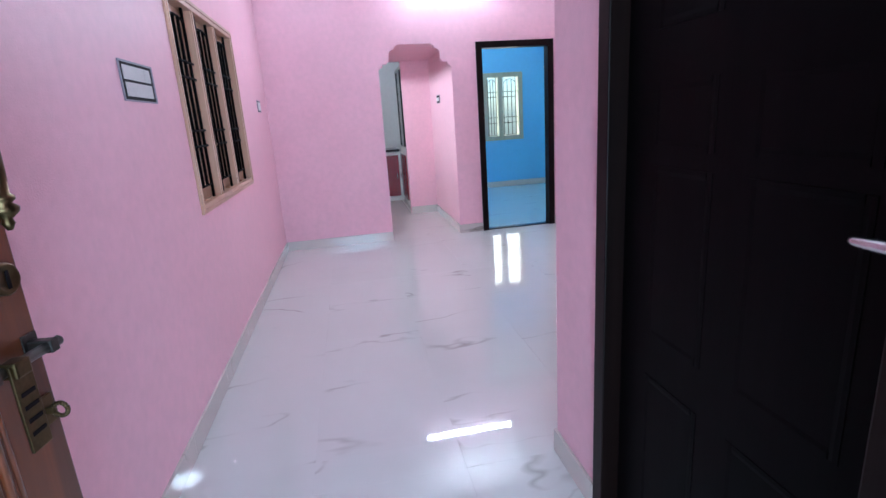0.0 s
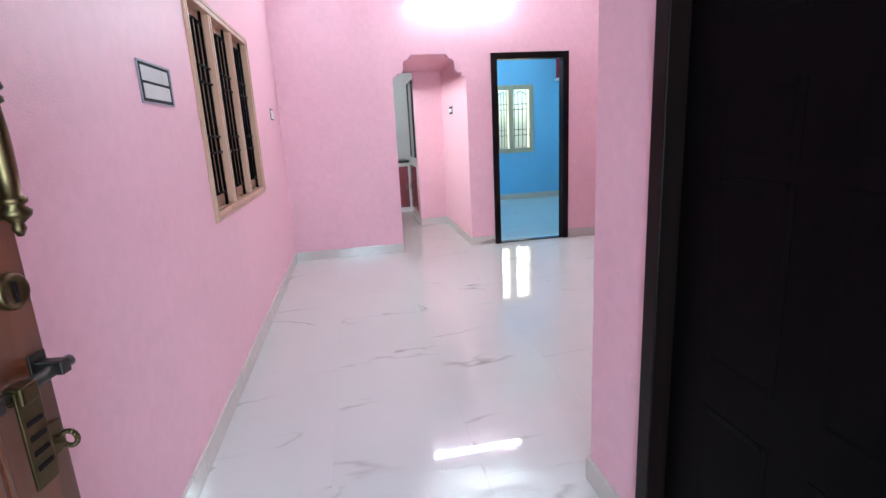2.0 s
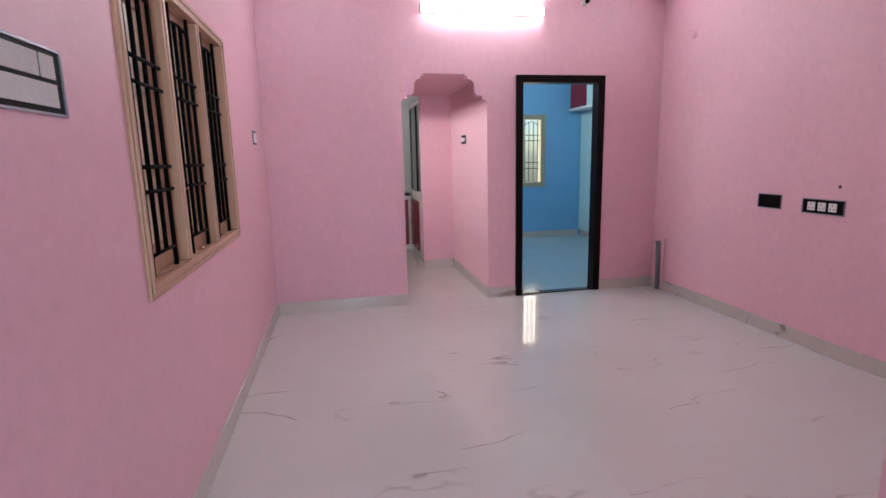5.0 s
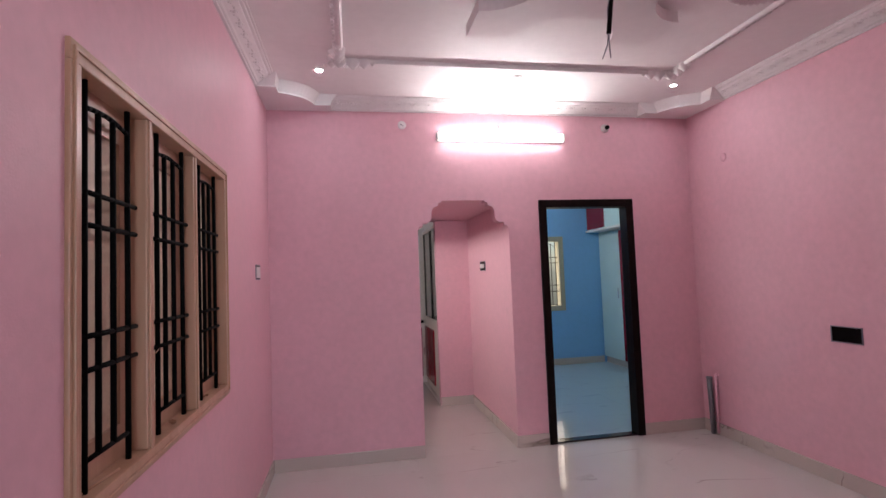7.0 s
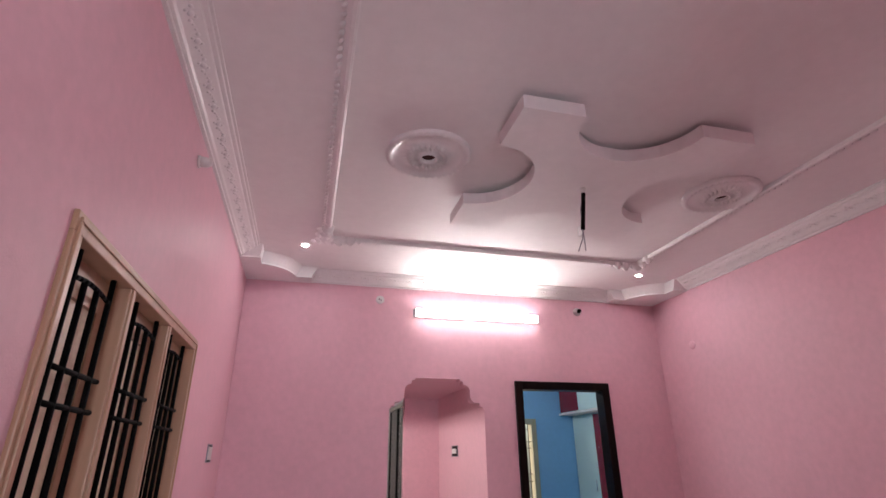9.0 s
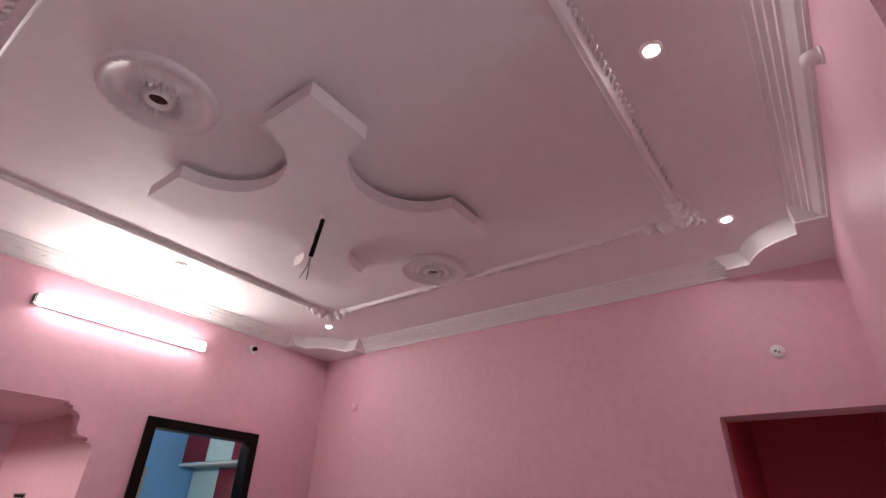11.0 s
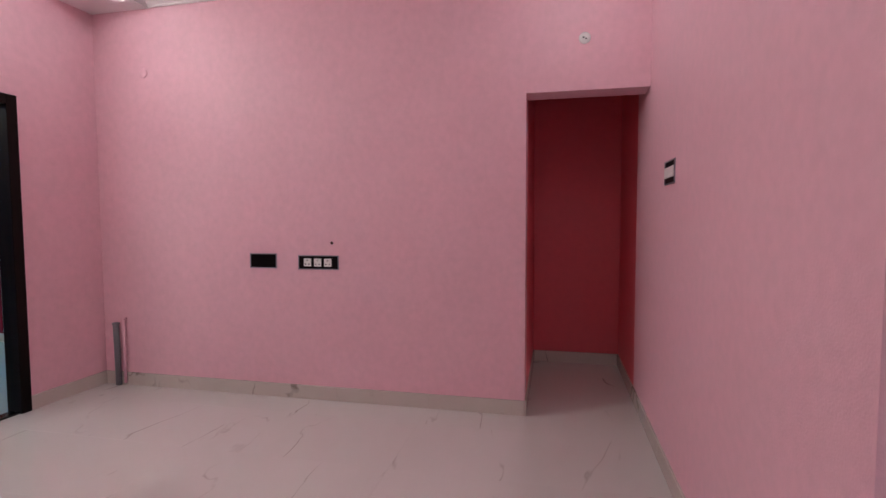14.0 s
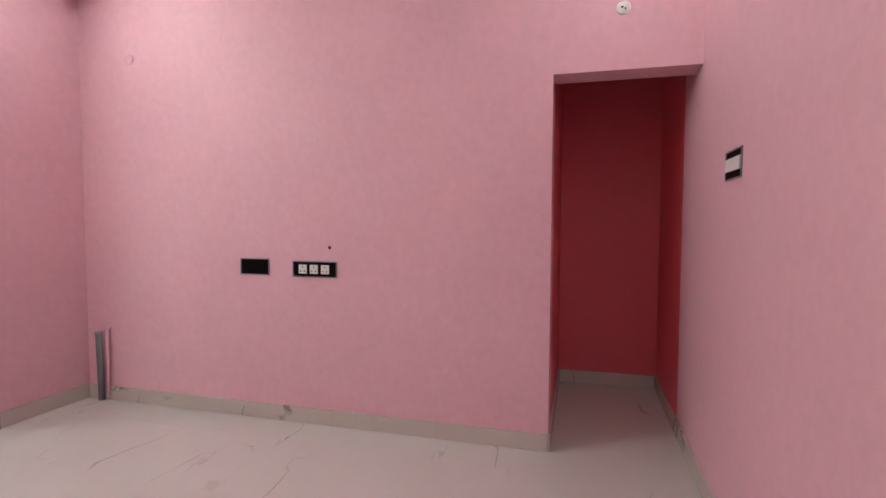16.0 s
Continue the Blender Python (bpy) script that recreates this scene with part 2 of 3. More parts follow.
def blob(bm, centre, size, rot=(0, 0, 0), seg=8):
    m = Matrix.LocRotScale(centre, Euler([radians(k) for k in rot]), size)
    n = max(4, seg // 2)
    rows = [(math.sin(math.pi * i / n) or 1e-3, -math.cos(math.pi * i / n)) for i in range(n + 1)]
    return lathe(rows, m, seg, bm)


def mesh_of(name, bm, mat):
    bmesh.ops.recalc_face_normals(bm, faces=bm.faces)
    me = bpy.data.meshes.new(name)
    bm.to_mesh(me)
    bm.free()
    me.materials.append(mat)
    return me


def part(name, bm, mat, parent, label=""):
    ob = new(name, mesh_of(name, bm, mat))
    ob.parent = parent
    return tagged(ob, label) if label else ob


def thing(name, label, category, bm=None, mat=None, m=None, group="", kind=""):
    ob = new(name, mesh_of(name, bm, mat) if bm else None)
    if m is not None:
        ob.matrix_basis = m
    return tagged(ob, label, category, group, kind)


def setting(name, bm, mat, label, category="wall"):
    return thing(name, label, category, bm, mat, kind="structure")


# ---- walls ----
T = 0.20
WY0, WY1, WZ0, WZ1 = 5.550, 7.045, 0.930, 2.070        # hall window
setting("wall_west", boxes((W - T, W, 2.9, WY0, 0, C), (W - T, W, WY1, N, 0, C), (W - T, W, WY0, WY1, 0, WZ0), (W - T, W, WY0, WY1, WZ1, C)), PINK, "pink painted plaster wall with a barred window")
DX0, DX1, DZ = 1.880, 2.780, 2.12                    # blue room's door
setting("wall_north", boxes((W - T, AW - 0.12, N, N + 0.10, 0, C), (AE + 0.12, DX0, N, N + 0.10, 0, C), (DX0, DX1, N, N + 0.10, DZ, C), (DX1, E + T, N, N + 0.10, 0, C)), PINK, "pink painted plaster wall with an arch and a door")
half = [(0.40, 1.885), (0.385, 1.885), (0.385, 1.903), (0.357, 1.903), (0.357, 1.933), (0.322, 1.936)]
half += [(0.322 - 0.044 * math.sin(a), 1.936 + 0.052 * (1 - math.cos(a))) for a in (0.35, 0.75, 1.15, 1.5)]
half += [(0.278, 2.02), (0.275, 2.04), (0.266, 2.058), (0.252, 2.071), (0.217, 2.083), (0.217, 2.106), (0.19, 2.108), (0.19, 2.125)]
mid = (AW + AE) / 2
outline = [(AW - 0.12, 0), (AW, 0)] + [(mid - u, v) for u, v in half] + [(mid + u, v) for u, v in reversed(half)] + [(AE, 0), (AE + 0.12, 0), (AE + 0.12, C), (AW - 0.12, C)]
setting("wall_arch", prism(bmesh.new(), outline, lambda u, v, s: (u, N + 0.10 if s else N, v)), PINK, "pink wall with a scalloped arch over the aisle")
setting("wall_aisle", boxes((AW - 0.12, AW, N + 0.10, AB, 1.88, 2.125), (AE, AE + 0.12, N + 0.10, AB, 0, C)), PINK, "pink side walls of the aisle")
setting("ceiling_aisle", boxes((AW - 0.12, AE, N + 0.10, AB + 0.1, 2.126, 2.2)), PINK, "low painted ceiling slab over the aisle", "ceiling")
setting("wall_aisle_end", boxes((1.215, AE + 0.12, AB, AB + 0.1, 0, 2.125), (AE, AE + 0.12, AB, AB + 0.1, 2.125, C)), PINK, "pink wall closing half of the aisle")
NY, NZ = 5.168, 2.095                                 # niche opening
setting("wall_east", boxes((E, E + T, NY, N, 0, C), (E, E + T, S, NY, NZ, C)), PINK, "pink painted plaster wall with an open niche")
# The shade inside the niche is put into these two walls' colour.
setting("wall_niche_north", boxes((E + T, NX, NY, NY + 0.1, 0, C)), SHADED_PINK, "pink side wall of the narrow niche, coloured dark red for shade")
setting("wall_niche_back", boxes((NX, NX + 0.1, S, NY + 0.1, 0, C)), SHADED_PINK, "pink back wall of the narrow niche, coloured dark red for shade")
setting("wall_south", boxes((PE + 0.2, E + 0.45, S - 0.2, S, 0, C)), PINK, "pink painted plaster wall running on into the niche")
# The same pink wall, deeper in, with the niche's shade in its colour.
setting("wall_niche_south", boxes((E + 0.45, NX + 0.1, S - 0.2, S, 0, C)), SHADED_PINK, "far stretch of the pink niche wall, coloured dark red for shade")
SY0, SY1 = 3.20, 4.10                                # side door in the passage
setting("wall_passage", boxes((PE, PE + 0.2, SY1, S, 0, C), (PE, PE + 0.2, SY0, SY1, 2.12, C), (PE, PE + 0.2, 1.0, SY0, 0, C)), PINK, "pink passage wall with a dark door")
setting("wall_entrance", boxes((W, -0.37, 2.90, 2.965, 0, C), (1.0, PE, 2.90, 2.965, 0, C), (-0.37, 1.0, 2.90, 2.965, 2.2, C)), PINK, "plaster wall round the main entrance")
setting("wall_lobby", boxes((W - T, W, 0.8, 2.9, 0, C), (W, -0.22, 0.8, 1.0, 0, C), (1.02, PE + 0.2, 0.8, 1.0, 0, C), (-0.22, 1.02, 0.8, 1.0, 2.2, C)), DULL, "plain plaster walls of the entrance lobby")
setting("beam", boxes((W, PE, S - 0.2, S, 2.70, C)), PINK, "pink plaster beam over the passage", "beam")
KN = 12.0
# The opening in the west side is unseen, cut for the added lamp.
setting("wall_kitchen", boxes((W - T, W, N + 0.12, 8.75, 0, C), (W - T, W, 9.35, KN + 0.1, 0, C), (W - T, W, 8.75, 9.35, 0, 1.78), (W - T, W, 8.75, 9.35, 2.06, C), (W, 1.72, KN, KN + 0.1, 0, C)), WHITE, "white kitchen walls")
BWX0, BWX1, BWZ0, BWZ1 = 2.88, 3.625, 0.86, 2.05      # blue room's window
setting("wall_blue_far", boxes((1.72, BWX0, BN, BN + 0.2, 0, C), (BWX1, BE + 0.2, BN, BN + 0.2, 0, C), (BWX0, BWX1, BN, BN + 0.2, 0, BWZ0), (BWX0, BWX1, BN, BN + 0.2, BWZ1, C)), BLUE, "bright blue painted wall with a window")
setting("wall_blue_sides", boxes((1.723, 1.76, N + 0.102, BN, 0, C), (BE, BE + 0.2, N + 0.12, BN, 0, C), (1.76, DX0, N + 0.102, N + 0.122, 0, C), (DX1, BE, N + 0.102, N + 0.122, 0, C), (DX0, DX1, N + 0.102, N + 0.122, DZ, C)), BLUE, "bright blue painted bedroom walls")
setting("ceiling", boxes((W - T, NX + 0.3, 0.8, N + 0.12, C, C + 0.12)), PLASTER, "white plaster ceiling", "ceiling")
setting("ceiling_rear", boxes((W - T, BE + 0.2, N + 0.12, KN + 0.2, C, C + 0.12)), WHITE, "white painted ceiling", "ceiling")
floor = setting("floor", boxes((W - T, BE + 0.2, 0.8, KN + 0.2, -0.15, -0.008)), GROUT, "floor of polished white veined tiles", "floor")

# ---- skirting ----


def skirting(name, runs):
    """runs: (x0, y0, x1, y1, nx, ny): along a wall face, with the normal into the room."""
    base = thing(name, "skirting of pale veined tile", "baseboard", kind="structure")
    for x0, y0, x1, y1, nx, ny in runs:
        length = math.hypot(x1 - x0, y1 - y0)
        count = max(1, round(length / 0.6))
        dx, dy = (x1 - x0) / length, (y1 - y0) / length
        for i in range(count):
            a, b = length * i / count + 0.0006, length * (i + 1) / count - 0.0006
            xs = sorted((x0 + dx * a, x0 + dx * b, x0 + dx * a + nx * 0.012, x0 + dx * b + nx * 0.012))
            ys = sorted((y0 + dy * a, y0 + dy * b, y0 + dy * a + ny * 0.012, y0 + dy * b + ny * 0.012))
            part("skirting_tile", soft_box(xs[0], xs[-1], ys[0], ys[-1], 0.0005, SK, 0.0015), SKIRT, base)


skirting("baseboard", [(W, 2.966, W, N, 1, 0), (W + 0.012, N, AW, N, 0, -1), (AE, N, DX0, N, 0, -1), (DX1, N, E, N, 0, -1), (E, NY, E, N - 0.012, -1, 0),
                       (PE, S, NX, S, 0, 1), (PE, SY1, PE, S + 0.012, -1, 0), (E, NY, NX, NY, 0, -1), (NX, S + 0.012, NX, NY - 0.012, -1, 0),
                       (AE, N - 0.012, AE, AB, -1, 0), (1.215, AB, AE - 0.012, AB, 0, -1)])
skirting("baseboard_blue_room", [(1.76, BN, 4.25, BN, 0, -1), (1.76, N + 0.122, 1.76, BN - 0.012, 1, 0)])

# ---- ceiling decoration ----
CORNICE = [(0, 2.882), (0.016, 2.882), (0.016, 2.895), (0.028, 2.899), (0.036, 2.908), (0.098, 2.944), (0.102, 2.953), (0.118, 2.955), (0.122, 2.962), (0.134, 2.962), (0.134, 2.975), (0, 2.975)]
LINED = [(0, 2.872), (0.014, 2.872), (0.014, 2.885), (0.03, 2.888), (0.06, 2.915), (0.072, 2.915), (0.076, 2.928), (0.096, 2.93), (0.1, 2.944), (0.12, 2.946), (0.124, 2.958), (0.15, 2.96), (0.15, 2.975), (0, 2.975)]


def cornice(name, profile, a, b, place, ornate):
    bm = prism(bmesh.new(), profile, lambda u, v, s: place(b if s else a, u, v))
    if ornate:
        count = int((b - a) / 0.125)
        for i in range(count):
            c = a + (b - a) * (i + 0.5) / count
            for du, dc, r in ((0, 0, 0.017), (0.006, -0.03, 0.011), (-0.006, 0.03, 0.011), (-0.012, -0.016, 0.009), (0.012, 0.018, 0.009), (0, 0.05, 0.007), (0.004, -0.052, 0.007)):
                u = 0.066 + du
                p = Vector(place(c + dc, u, 2.9255 + du * 0.58))
                blob(bm, p, (r * 0.9, r * 0.9, r * 0.5), seg=8)
    return setting(name, bm, GLOSS, "white embossed plaster cornice" if ornate else "white lined plaster cornice", "cornice")


cornice("cornice_north", CORNICE, W + 0.5, E - 0.48, lambda s, u, v: (s, N - u, v), True)
cornice("cornice_west", CORNICE, S + 0.52, N - 0.5, lambda s, u, v: (W + u, s, v), True)
cornice("cornice_east", CORNICE, S + 0.52, N - 0.52, lambda s, u, v: (E - u, s, v), True)
cornice("cornice_south", LINED, W + 0.50, E - 0.48, lambda s, u, v: (s, S + u, v), False)


def corbel(cx, cy, sx, sy):
    a, b, e = 0.51, 0.14, 0.39
    pts = [(0, 0), (a, 0), (a, b), (e, b), (e - 0.008, b + 0.025)]
    pts += [(0.382 - 0.217 * t + 0.028 * math.sin(math.pi * t), 0.165 + 0.217 * t + 0.028 * math.sin(math.pi * t)) for t in [i / 10 for i in range(1, 10)]]
    pts += [(b + 0.025, e - 0.008), (b, e), (b, a), (0, a)]
    bm = prism(bmesh.new(), pts, lambda u, v, s: (cx + sx * u * (1.11 if s else 1), cy + sy * v * (1.11 if s else 1), (2.889, C + 0.004)[s]))
    rimmed = [(u + (0.006 if u > 0 else 0), v + (0.006 if v > 0 else 0)) for u, v in pts]
    prism(bm, rimmed, lambda u, v, s: (cx + sx * u, cy + sy * v, (2.878, 2.8885)[s]))
    setting("ceiling_corbel", bm, GLOSS, "white plaster corner bracket with a bowed front", "corbel")


for c in ((W, N, 1, -1), (E, N, -1, -1), (E, S, -1, 1), (W, S, 1, 1)):
    corbel(*c)

# notched square panel hung under the ceiling
cx, cy, h, r = 1.522, 6.480, 0.587, 0.300
pts = []
for k in range(4):
    for u, v in [(-h, -h)] + [(-r * math.cos(t), -h + r * math.sin(t) * 0.93) for t in [math.pi * i / 20 for i in range(21)]]:
        for _ in range(k):
            u, v = -v, u
        pts.append((cx + u, cy + v))
panel = prism(bmesh.new(), pts, lambda u, v, s: (u, v, (2.870, 2.936)[s]))
prism(panel, [(cx + u * 0.27, cy + v * 0.27) for u, v in ((-1, -1), (1, -1), (1, 1), (-1, 1))], lambda u, v, s: (u, v, (2.936, C + 0.004)[s]))
setting("ceiling_panel", panel, PLASTER, "white square plaster ceiling panel with four round notches", "ceiling panel")

# raised moulding with corner flourishes
MX0, MX1, MY0, MY1 = 0.20, 2.68, 5.03, 7.68
bm = bmesh.new()
for x0, y0, x1, y1 in ((MX0, MY0, MX0, MY1), (MX1, MY0, MX1, MY1), (MX0, MY0, MX1, MY0), (MX0, MY1, MX1, MY1)):
    a, b = Vector((x0, y0, C)), Vector((x1, y1, C))
    d = (b - a).normalized()
    inner = Vector((1.44, 6.35, C)) - (a + b) / 2
    inner = (inner - d * inner.dot(d)).normalized()
    prism(bm, [(-0.022, 0.004), (-0.022, -0.006), (-0.012, -0.014), (0.0, -0.024), (0.014, -0.026), (0.022, -0.018), (0.026, 0.004)], lambda u, v, s: (b if s else a) + inner * u + Vector((0, 0, v)))
    count = int((b - a).length / 0.042)
    for i in range(count):
        p = a.lerp(b, (i + 0.5) / count) - inner * 0.028
        blob(bm, p + Vector((0, 0, -0.005)), (0.019, 0.010, 0.011), (0, 0, math.degrees(math.atan2(d.y, d.x)) + 38), 6)
for x, y, sx, sy in ((MX0, MY0, 1, 1), (MX1, MY0, -1, 1), (MX0, MY1, 1, -1), (MX1, MY1, -1, -1)):
    for u, v, r, hh in ((0, 0, 0.058, 0.045), (0.09, -0.008, 0.052, 0.05), (-0.008, 0.09, 0.052, 0.05), (0.165, 0.0, 0.046, 0.046), (0.0, 0.165, 0.046, 0.046), (-0.05, -0.045, 0.035, 0.03), (0.045, -0.055, 0.03, 0.026), (-0.055, 0.045, 0.03, 0.026), (0.13, -0.05, 0.026, 0.022), (-0.05, 0.13, 0.026, 0.022), (0.225, 0.0, 0.028, 0.03), (0.0, 0.225, 0.028, 0.03), (-0.09, -0.08, 0.02, 0.018)):
        blob(bm, (x + sx * u, y + sy * v, C - 0.004), (r, r * 0.8, hh), (0, 0, 35 * sx * sy), 10)
        blob(bm, (x + sx * u, y + sy * v, C - hh * 0.8), (r * 0.45, r * 0.4, hh * 0.5), (0, 0, 0), 8)
setting("ceiling_moulding", bm, GLOSS, "white twisted plaster moulding with leafy corner scrolls", "moulding")


def medallion(x, y):
    root = thing("ceiling_medallion", "round white fluted plaster ceiling medallion with a dark central hole", "ceiling medallion", m=pose(x, y, C), group="ceiling medallions")
    prof = [(0.220, 0.004), (0.220, -0.012), (0.212, -0.021), (0.200, -0.026), (0.188, -0.019), (0.18, -0.010), (0.15, -0.008), (0.118, -0.012), (0.108, -0.024), (0.098, -0.030), (0.086, -0.023), (0.062, -0.012), (0.052, -0.030), (0.045, -0.036), (0.037, -0.030), (0.036, 0.004)]

    def flute(i, k):
        return (0.010 if k % 3 else -0.013) if 8 <= i <= 11 else (0.005 if k % 2 else -0.005) if 1 <= i <= 4 else 0
    bm = bmesh.new()
    seg, rings = 72, []
    for i, (rr, hh) in enumerate(prof):
        rings.append([bm.verts.new((rr * math.cos(2 * math.pi * k / seg), rr * math.sin(2 * math.pi * k / seg), hh + flute(i, k))) for k in range(seg)])
    for p, q in zip(rings, rings[1:]):
        for k in range(seg):
            bm.faces.new((p[k], p[(k + 1) % seg], q[(k + 1) % seg], q[k])).smooth = True
    part("rosette", bm, GLOSS, root)
    part("socket_hole", lathe([(0.0365, -0.012), (0.034, -0.0125), (0.03, -0.006), (0.002, -0.0055)], seg=24), HOLE, root, "dark hollow socket")


medallion(0.661, 6.484)
medallion(2.468, 6.492)


def downlight(x, y, lit):
    root = thing("downlight", "small round lit white ceiling downlight" if lit else "small round white unlit ceiling fitting", "downlight", m=pose(x, y, C), group="ceiling downlights")
    part("trim_ring", lathe([(0.038, 0.002), (0.038, -0.004), (0.030, -0.008), (0.0205, -0.006), (0.0205, 0.002)], seg=28), PLASTIC, root)
    part("lens", lathe([(0.020, -0.002), (0.020, -0.0085), (0.010, -0.0098), (0.001, -0.0102)], seg=28), LED if lit else PLASTIC, root, "glowing lens" if lit else "")


# The last one, south-west, is unseen and added to match the other corners.
for x, y in ((0.053, 7.858), (2.866, 7.905), (2.814, 4.846), (1.516, 4.85), (1.519, 7.857), (0.053, 4.85)):
    downlight(x, y, (x, y) != (1.519, 7.857))

# fan hook: sleeve and loose wires
hook = thing("fan_hook", "black ceiling fan sleeve with loose wires hanging from the ceiling panel", "fan fitting", m=pose(1.522, 6.468, 2.872))
part("collar", lathe([(0.016, 0.002), (0.016, -0.01), (0.009, -0.022), (0.008, -0.05)], seg=14), PLASTIC, hook)
part("sleeve", rod((0, 0, -0.03), (-0.012, 0.03, -0.235), 0.0115, 12), BLACK, hook, "black plastic sleeve")
for dx, dy, dz in ((-0.035, 0.02, -0.36), (0.018, 0.05, -0.345)):
    bm = rod((-0.012, 0.03, -0.23), (-0.012 + dx * 0.2, 0.034, -0.29), 0.0028, 6)
    rod((-0.012 + dx * 0.2, 0.034, -0.29), (-0.012 + dx, 0.03 + dy * 0.5, dz), 0.0028, 6, bm)
    part("wire", bm, WIRE, hook)
part("wire", joined(rod((0.0, 0.0, -0.02), (-0.022, 0.012, -0.12), 0.0022, 6), rod((-0.022, 0.012, -0.12), (-0.014, 0.034, -0.24), 0.0022, 6)), WIRE, hook)

# tube light over the arch
TX0, TX1, TZ = 0.985, 2.14, 2.668


def tube_light(m, L, label):
    """Batten with a flat glowing front; local x along it, local -y out of the wall."""
    tube = thing("tube_light", label, "tube light", m=m)
    part("batten", soft_box(-L, L, -0.0415, -0.0005, -0.034, 0.034, 0.002), PLASTIC, tube)
    front = [(-0.0345, -0.042), (-0.032, -0.049), (-0.018, -0.0535), (0, -0.0545), (0.018, -0.0535), (0.032, -0.049), (0.0345, -0.042)]
    bm = bmesh.new()
    ends = [[bm.verts.new((x, v, u)) for u, v in front] for x in (-L + 0.02, L - 0.02)]
    for p, q, r, s in zip(ends[0], ends[0][1:], ends[1][1:], ends[1]):
        bm.faces.new((p, q, r, s)).smooth = True
    part("diffuser", bm, TUBE, tube, "glowing diffuser")
    for s in (-1, 1):
        part("end_cap", soft_box(min(s * L, s * (L - 0.02)), max(s * L, s * (L - 0.02)), -0.053, -0.0005, -0.0345, 0.0345, 0.005), PLASTIC, tube)


tube_light(pose((TX0 + TX1) / 2, N, TZ), (TX1 - TX0) / 2, "lit white tube light on a slim batten on the pink wall")
# Second batten is an added lamp, out of view, that brightens the blue room.
tube_light(pose(1.76, 10.2, TZ, 0, 0, 90), 0.55, "unseen tube light added to brighten the blue bedroom")


def plate(m, label, slots=True, r=0.036, mat=PLASTIC):
    """Round cover plate: its face along local +z."""
    root = thing("round_cover_plate", label, "cover plate", m=m, group="round cover plates")
    part("disc", lathe([(r, 0), (r, 0.004), (r * 0.85, 0.009), (0.001, 0.011)], seg=28), mat, root)
    if slots:
        part("slot", soft_box(-0.014, -0.002, -0.0025, 0.006, 0.0095, 0.0125, 0.001), BLACK, root, "dark slot")
        part("slot", soft_box(0.004, 0.012, -0.012, -0.002, 0.0095, 0.0125, 0.001), BLACK, root, "dark slot")


on_north, on_east, on_west, on_south = (lambda x, z: pose(x, N, z, 90, 0, 0)), (lambda y, z: pose(E, y, z, 90, 0, -90)), (lambda y, z: pose(W, y, z, 90, 0, 90)), (lambda x, z: pose(x, S, z, 90, 0, 180))
plate(on_north(0.696, 2.772), "round white cover plate with dark slots on the wall")
plate(on_east(8.032, 2.405), "round cover plate painted over in pink on the wall", slots=False, r=0.036, mat=PINK)
plate(on_east(4.813, 2.411), "round white cover plate with dark slots on the wall")

cam_holder = thing("lamp_socket", "round white wall lamp socket with a black mouth", "lamp socket", m=on_north(2.554, 2.772))
part("base", lathe([(0.038, 0), (0.038, 0.008), (0.028, 0.014), (0.026, 0.03), (0.001, 0.031)], seg=24), PLASTIC, cam_holder)
part("mouth", lathe([(0.019, 0.03), (0.019, 0.05), (0.015, 0.05), (0.013, 0.034), (0.001, 0.033)], pose(0.004, 0, 0), 20), BLACK, cam_holder, "black mouth")


def dome(m, label, r=0.034):
    root = thing("bulb_holder", label, "bulb holder", m=m, group="bulb holders")
    part("base", lathe([(r * 1.2, 0), (r * 1.2, 0.006), (r, 0.01), (0.001, 0.011)], seg=24), PLASTIC, root)
    part("dome", lathe([(r, 0.009), (r, 0.03), (r * 0.9, 0.045), (r * 0.6, 0.054), (0.001, 0.057)], seg=24), PLASTIC, root)


dome(on_west(6.47, 2.76), "white domed bulb holder on the pink wall", 0.024)
dome(on_south(1.62, 2.765), "white domed bulb holder on the pink wall", 0.024)
dome(on_north(1.567, 2.775), "small white bulb holder above the tube light", 0.02)

# ---- wall boxes and switches (local x along the wall, y up, z out of the wall) ----


def rim(w, h, t=0.006, z=0.006):
    return boxes((-w / 2, w / 2, h / 2 - t, h / 2, 0.0003, z), (-w / 2, w / 2, -h / 2, -h / 2 + t, 0.0003, z), (-w / 2, -w / 2 + t, -h / 2 + t, h / 2 - t, 0.0003, z), (w / 2 - t, w / 2, -h / 2 + t, h / 2 - t, 0.0003, z))


def wall_box(m, w, h, label, modules=(), paper=False, category="switch box"):
    root = thing("switch_box", label, category, m=m, group="wall switch boxes")
    part("rim", rim(w, h), ZINC, root, "grey metal rim")
    part("back", boxes((-w / 2 + 0.006, w / 2 - 0.006, -h / 2 + 0.006, h / 2 - 0.006, 0.0003, 0.0015)), BLACK, root, "black inside")
    for x0, x1, y0, y1 in modules:
        part("cover" if paper else "module", soft_box(x0, x1, y0, y1, 0.0016, 0.005 if paper else 0.009, 0.001), PAPER if paper else PLASTIC, root, "pale paper cover" if paper else "white module")
    return root


wall_box(on_west(5.035, 1.560), 0.335, 0.150, "large switch box in a grey metal rim with pale covers", [(-0.135, 0.07, 0.006, 0.058), (0.078, 0.135, 0.006, 0.058), (-0.13, 0.135, -0.056, -0.004)], True)
wall_box(on_west(7.95, 1.557), 0.15, 0.105, "small switch box with a white module", [(-0.05, 0.068, -0.038, 0.038)])
wall_box(on_south(2.80, 1.525), 0.22, 0.118, "open black switch box with one white module", [(-0.098, 0.098, -0.026, 0.026)])
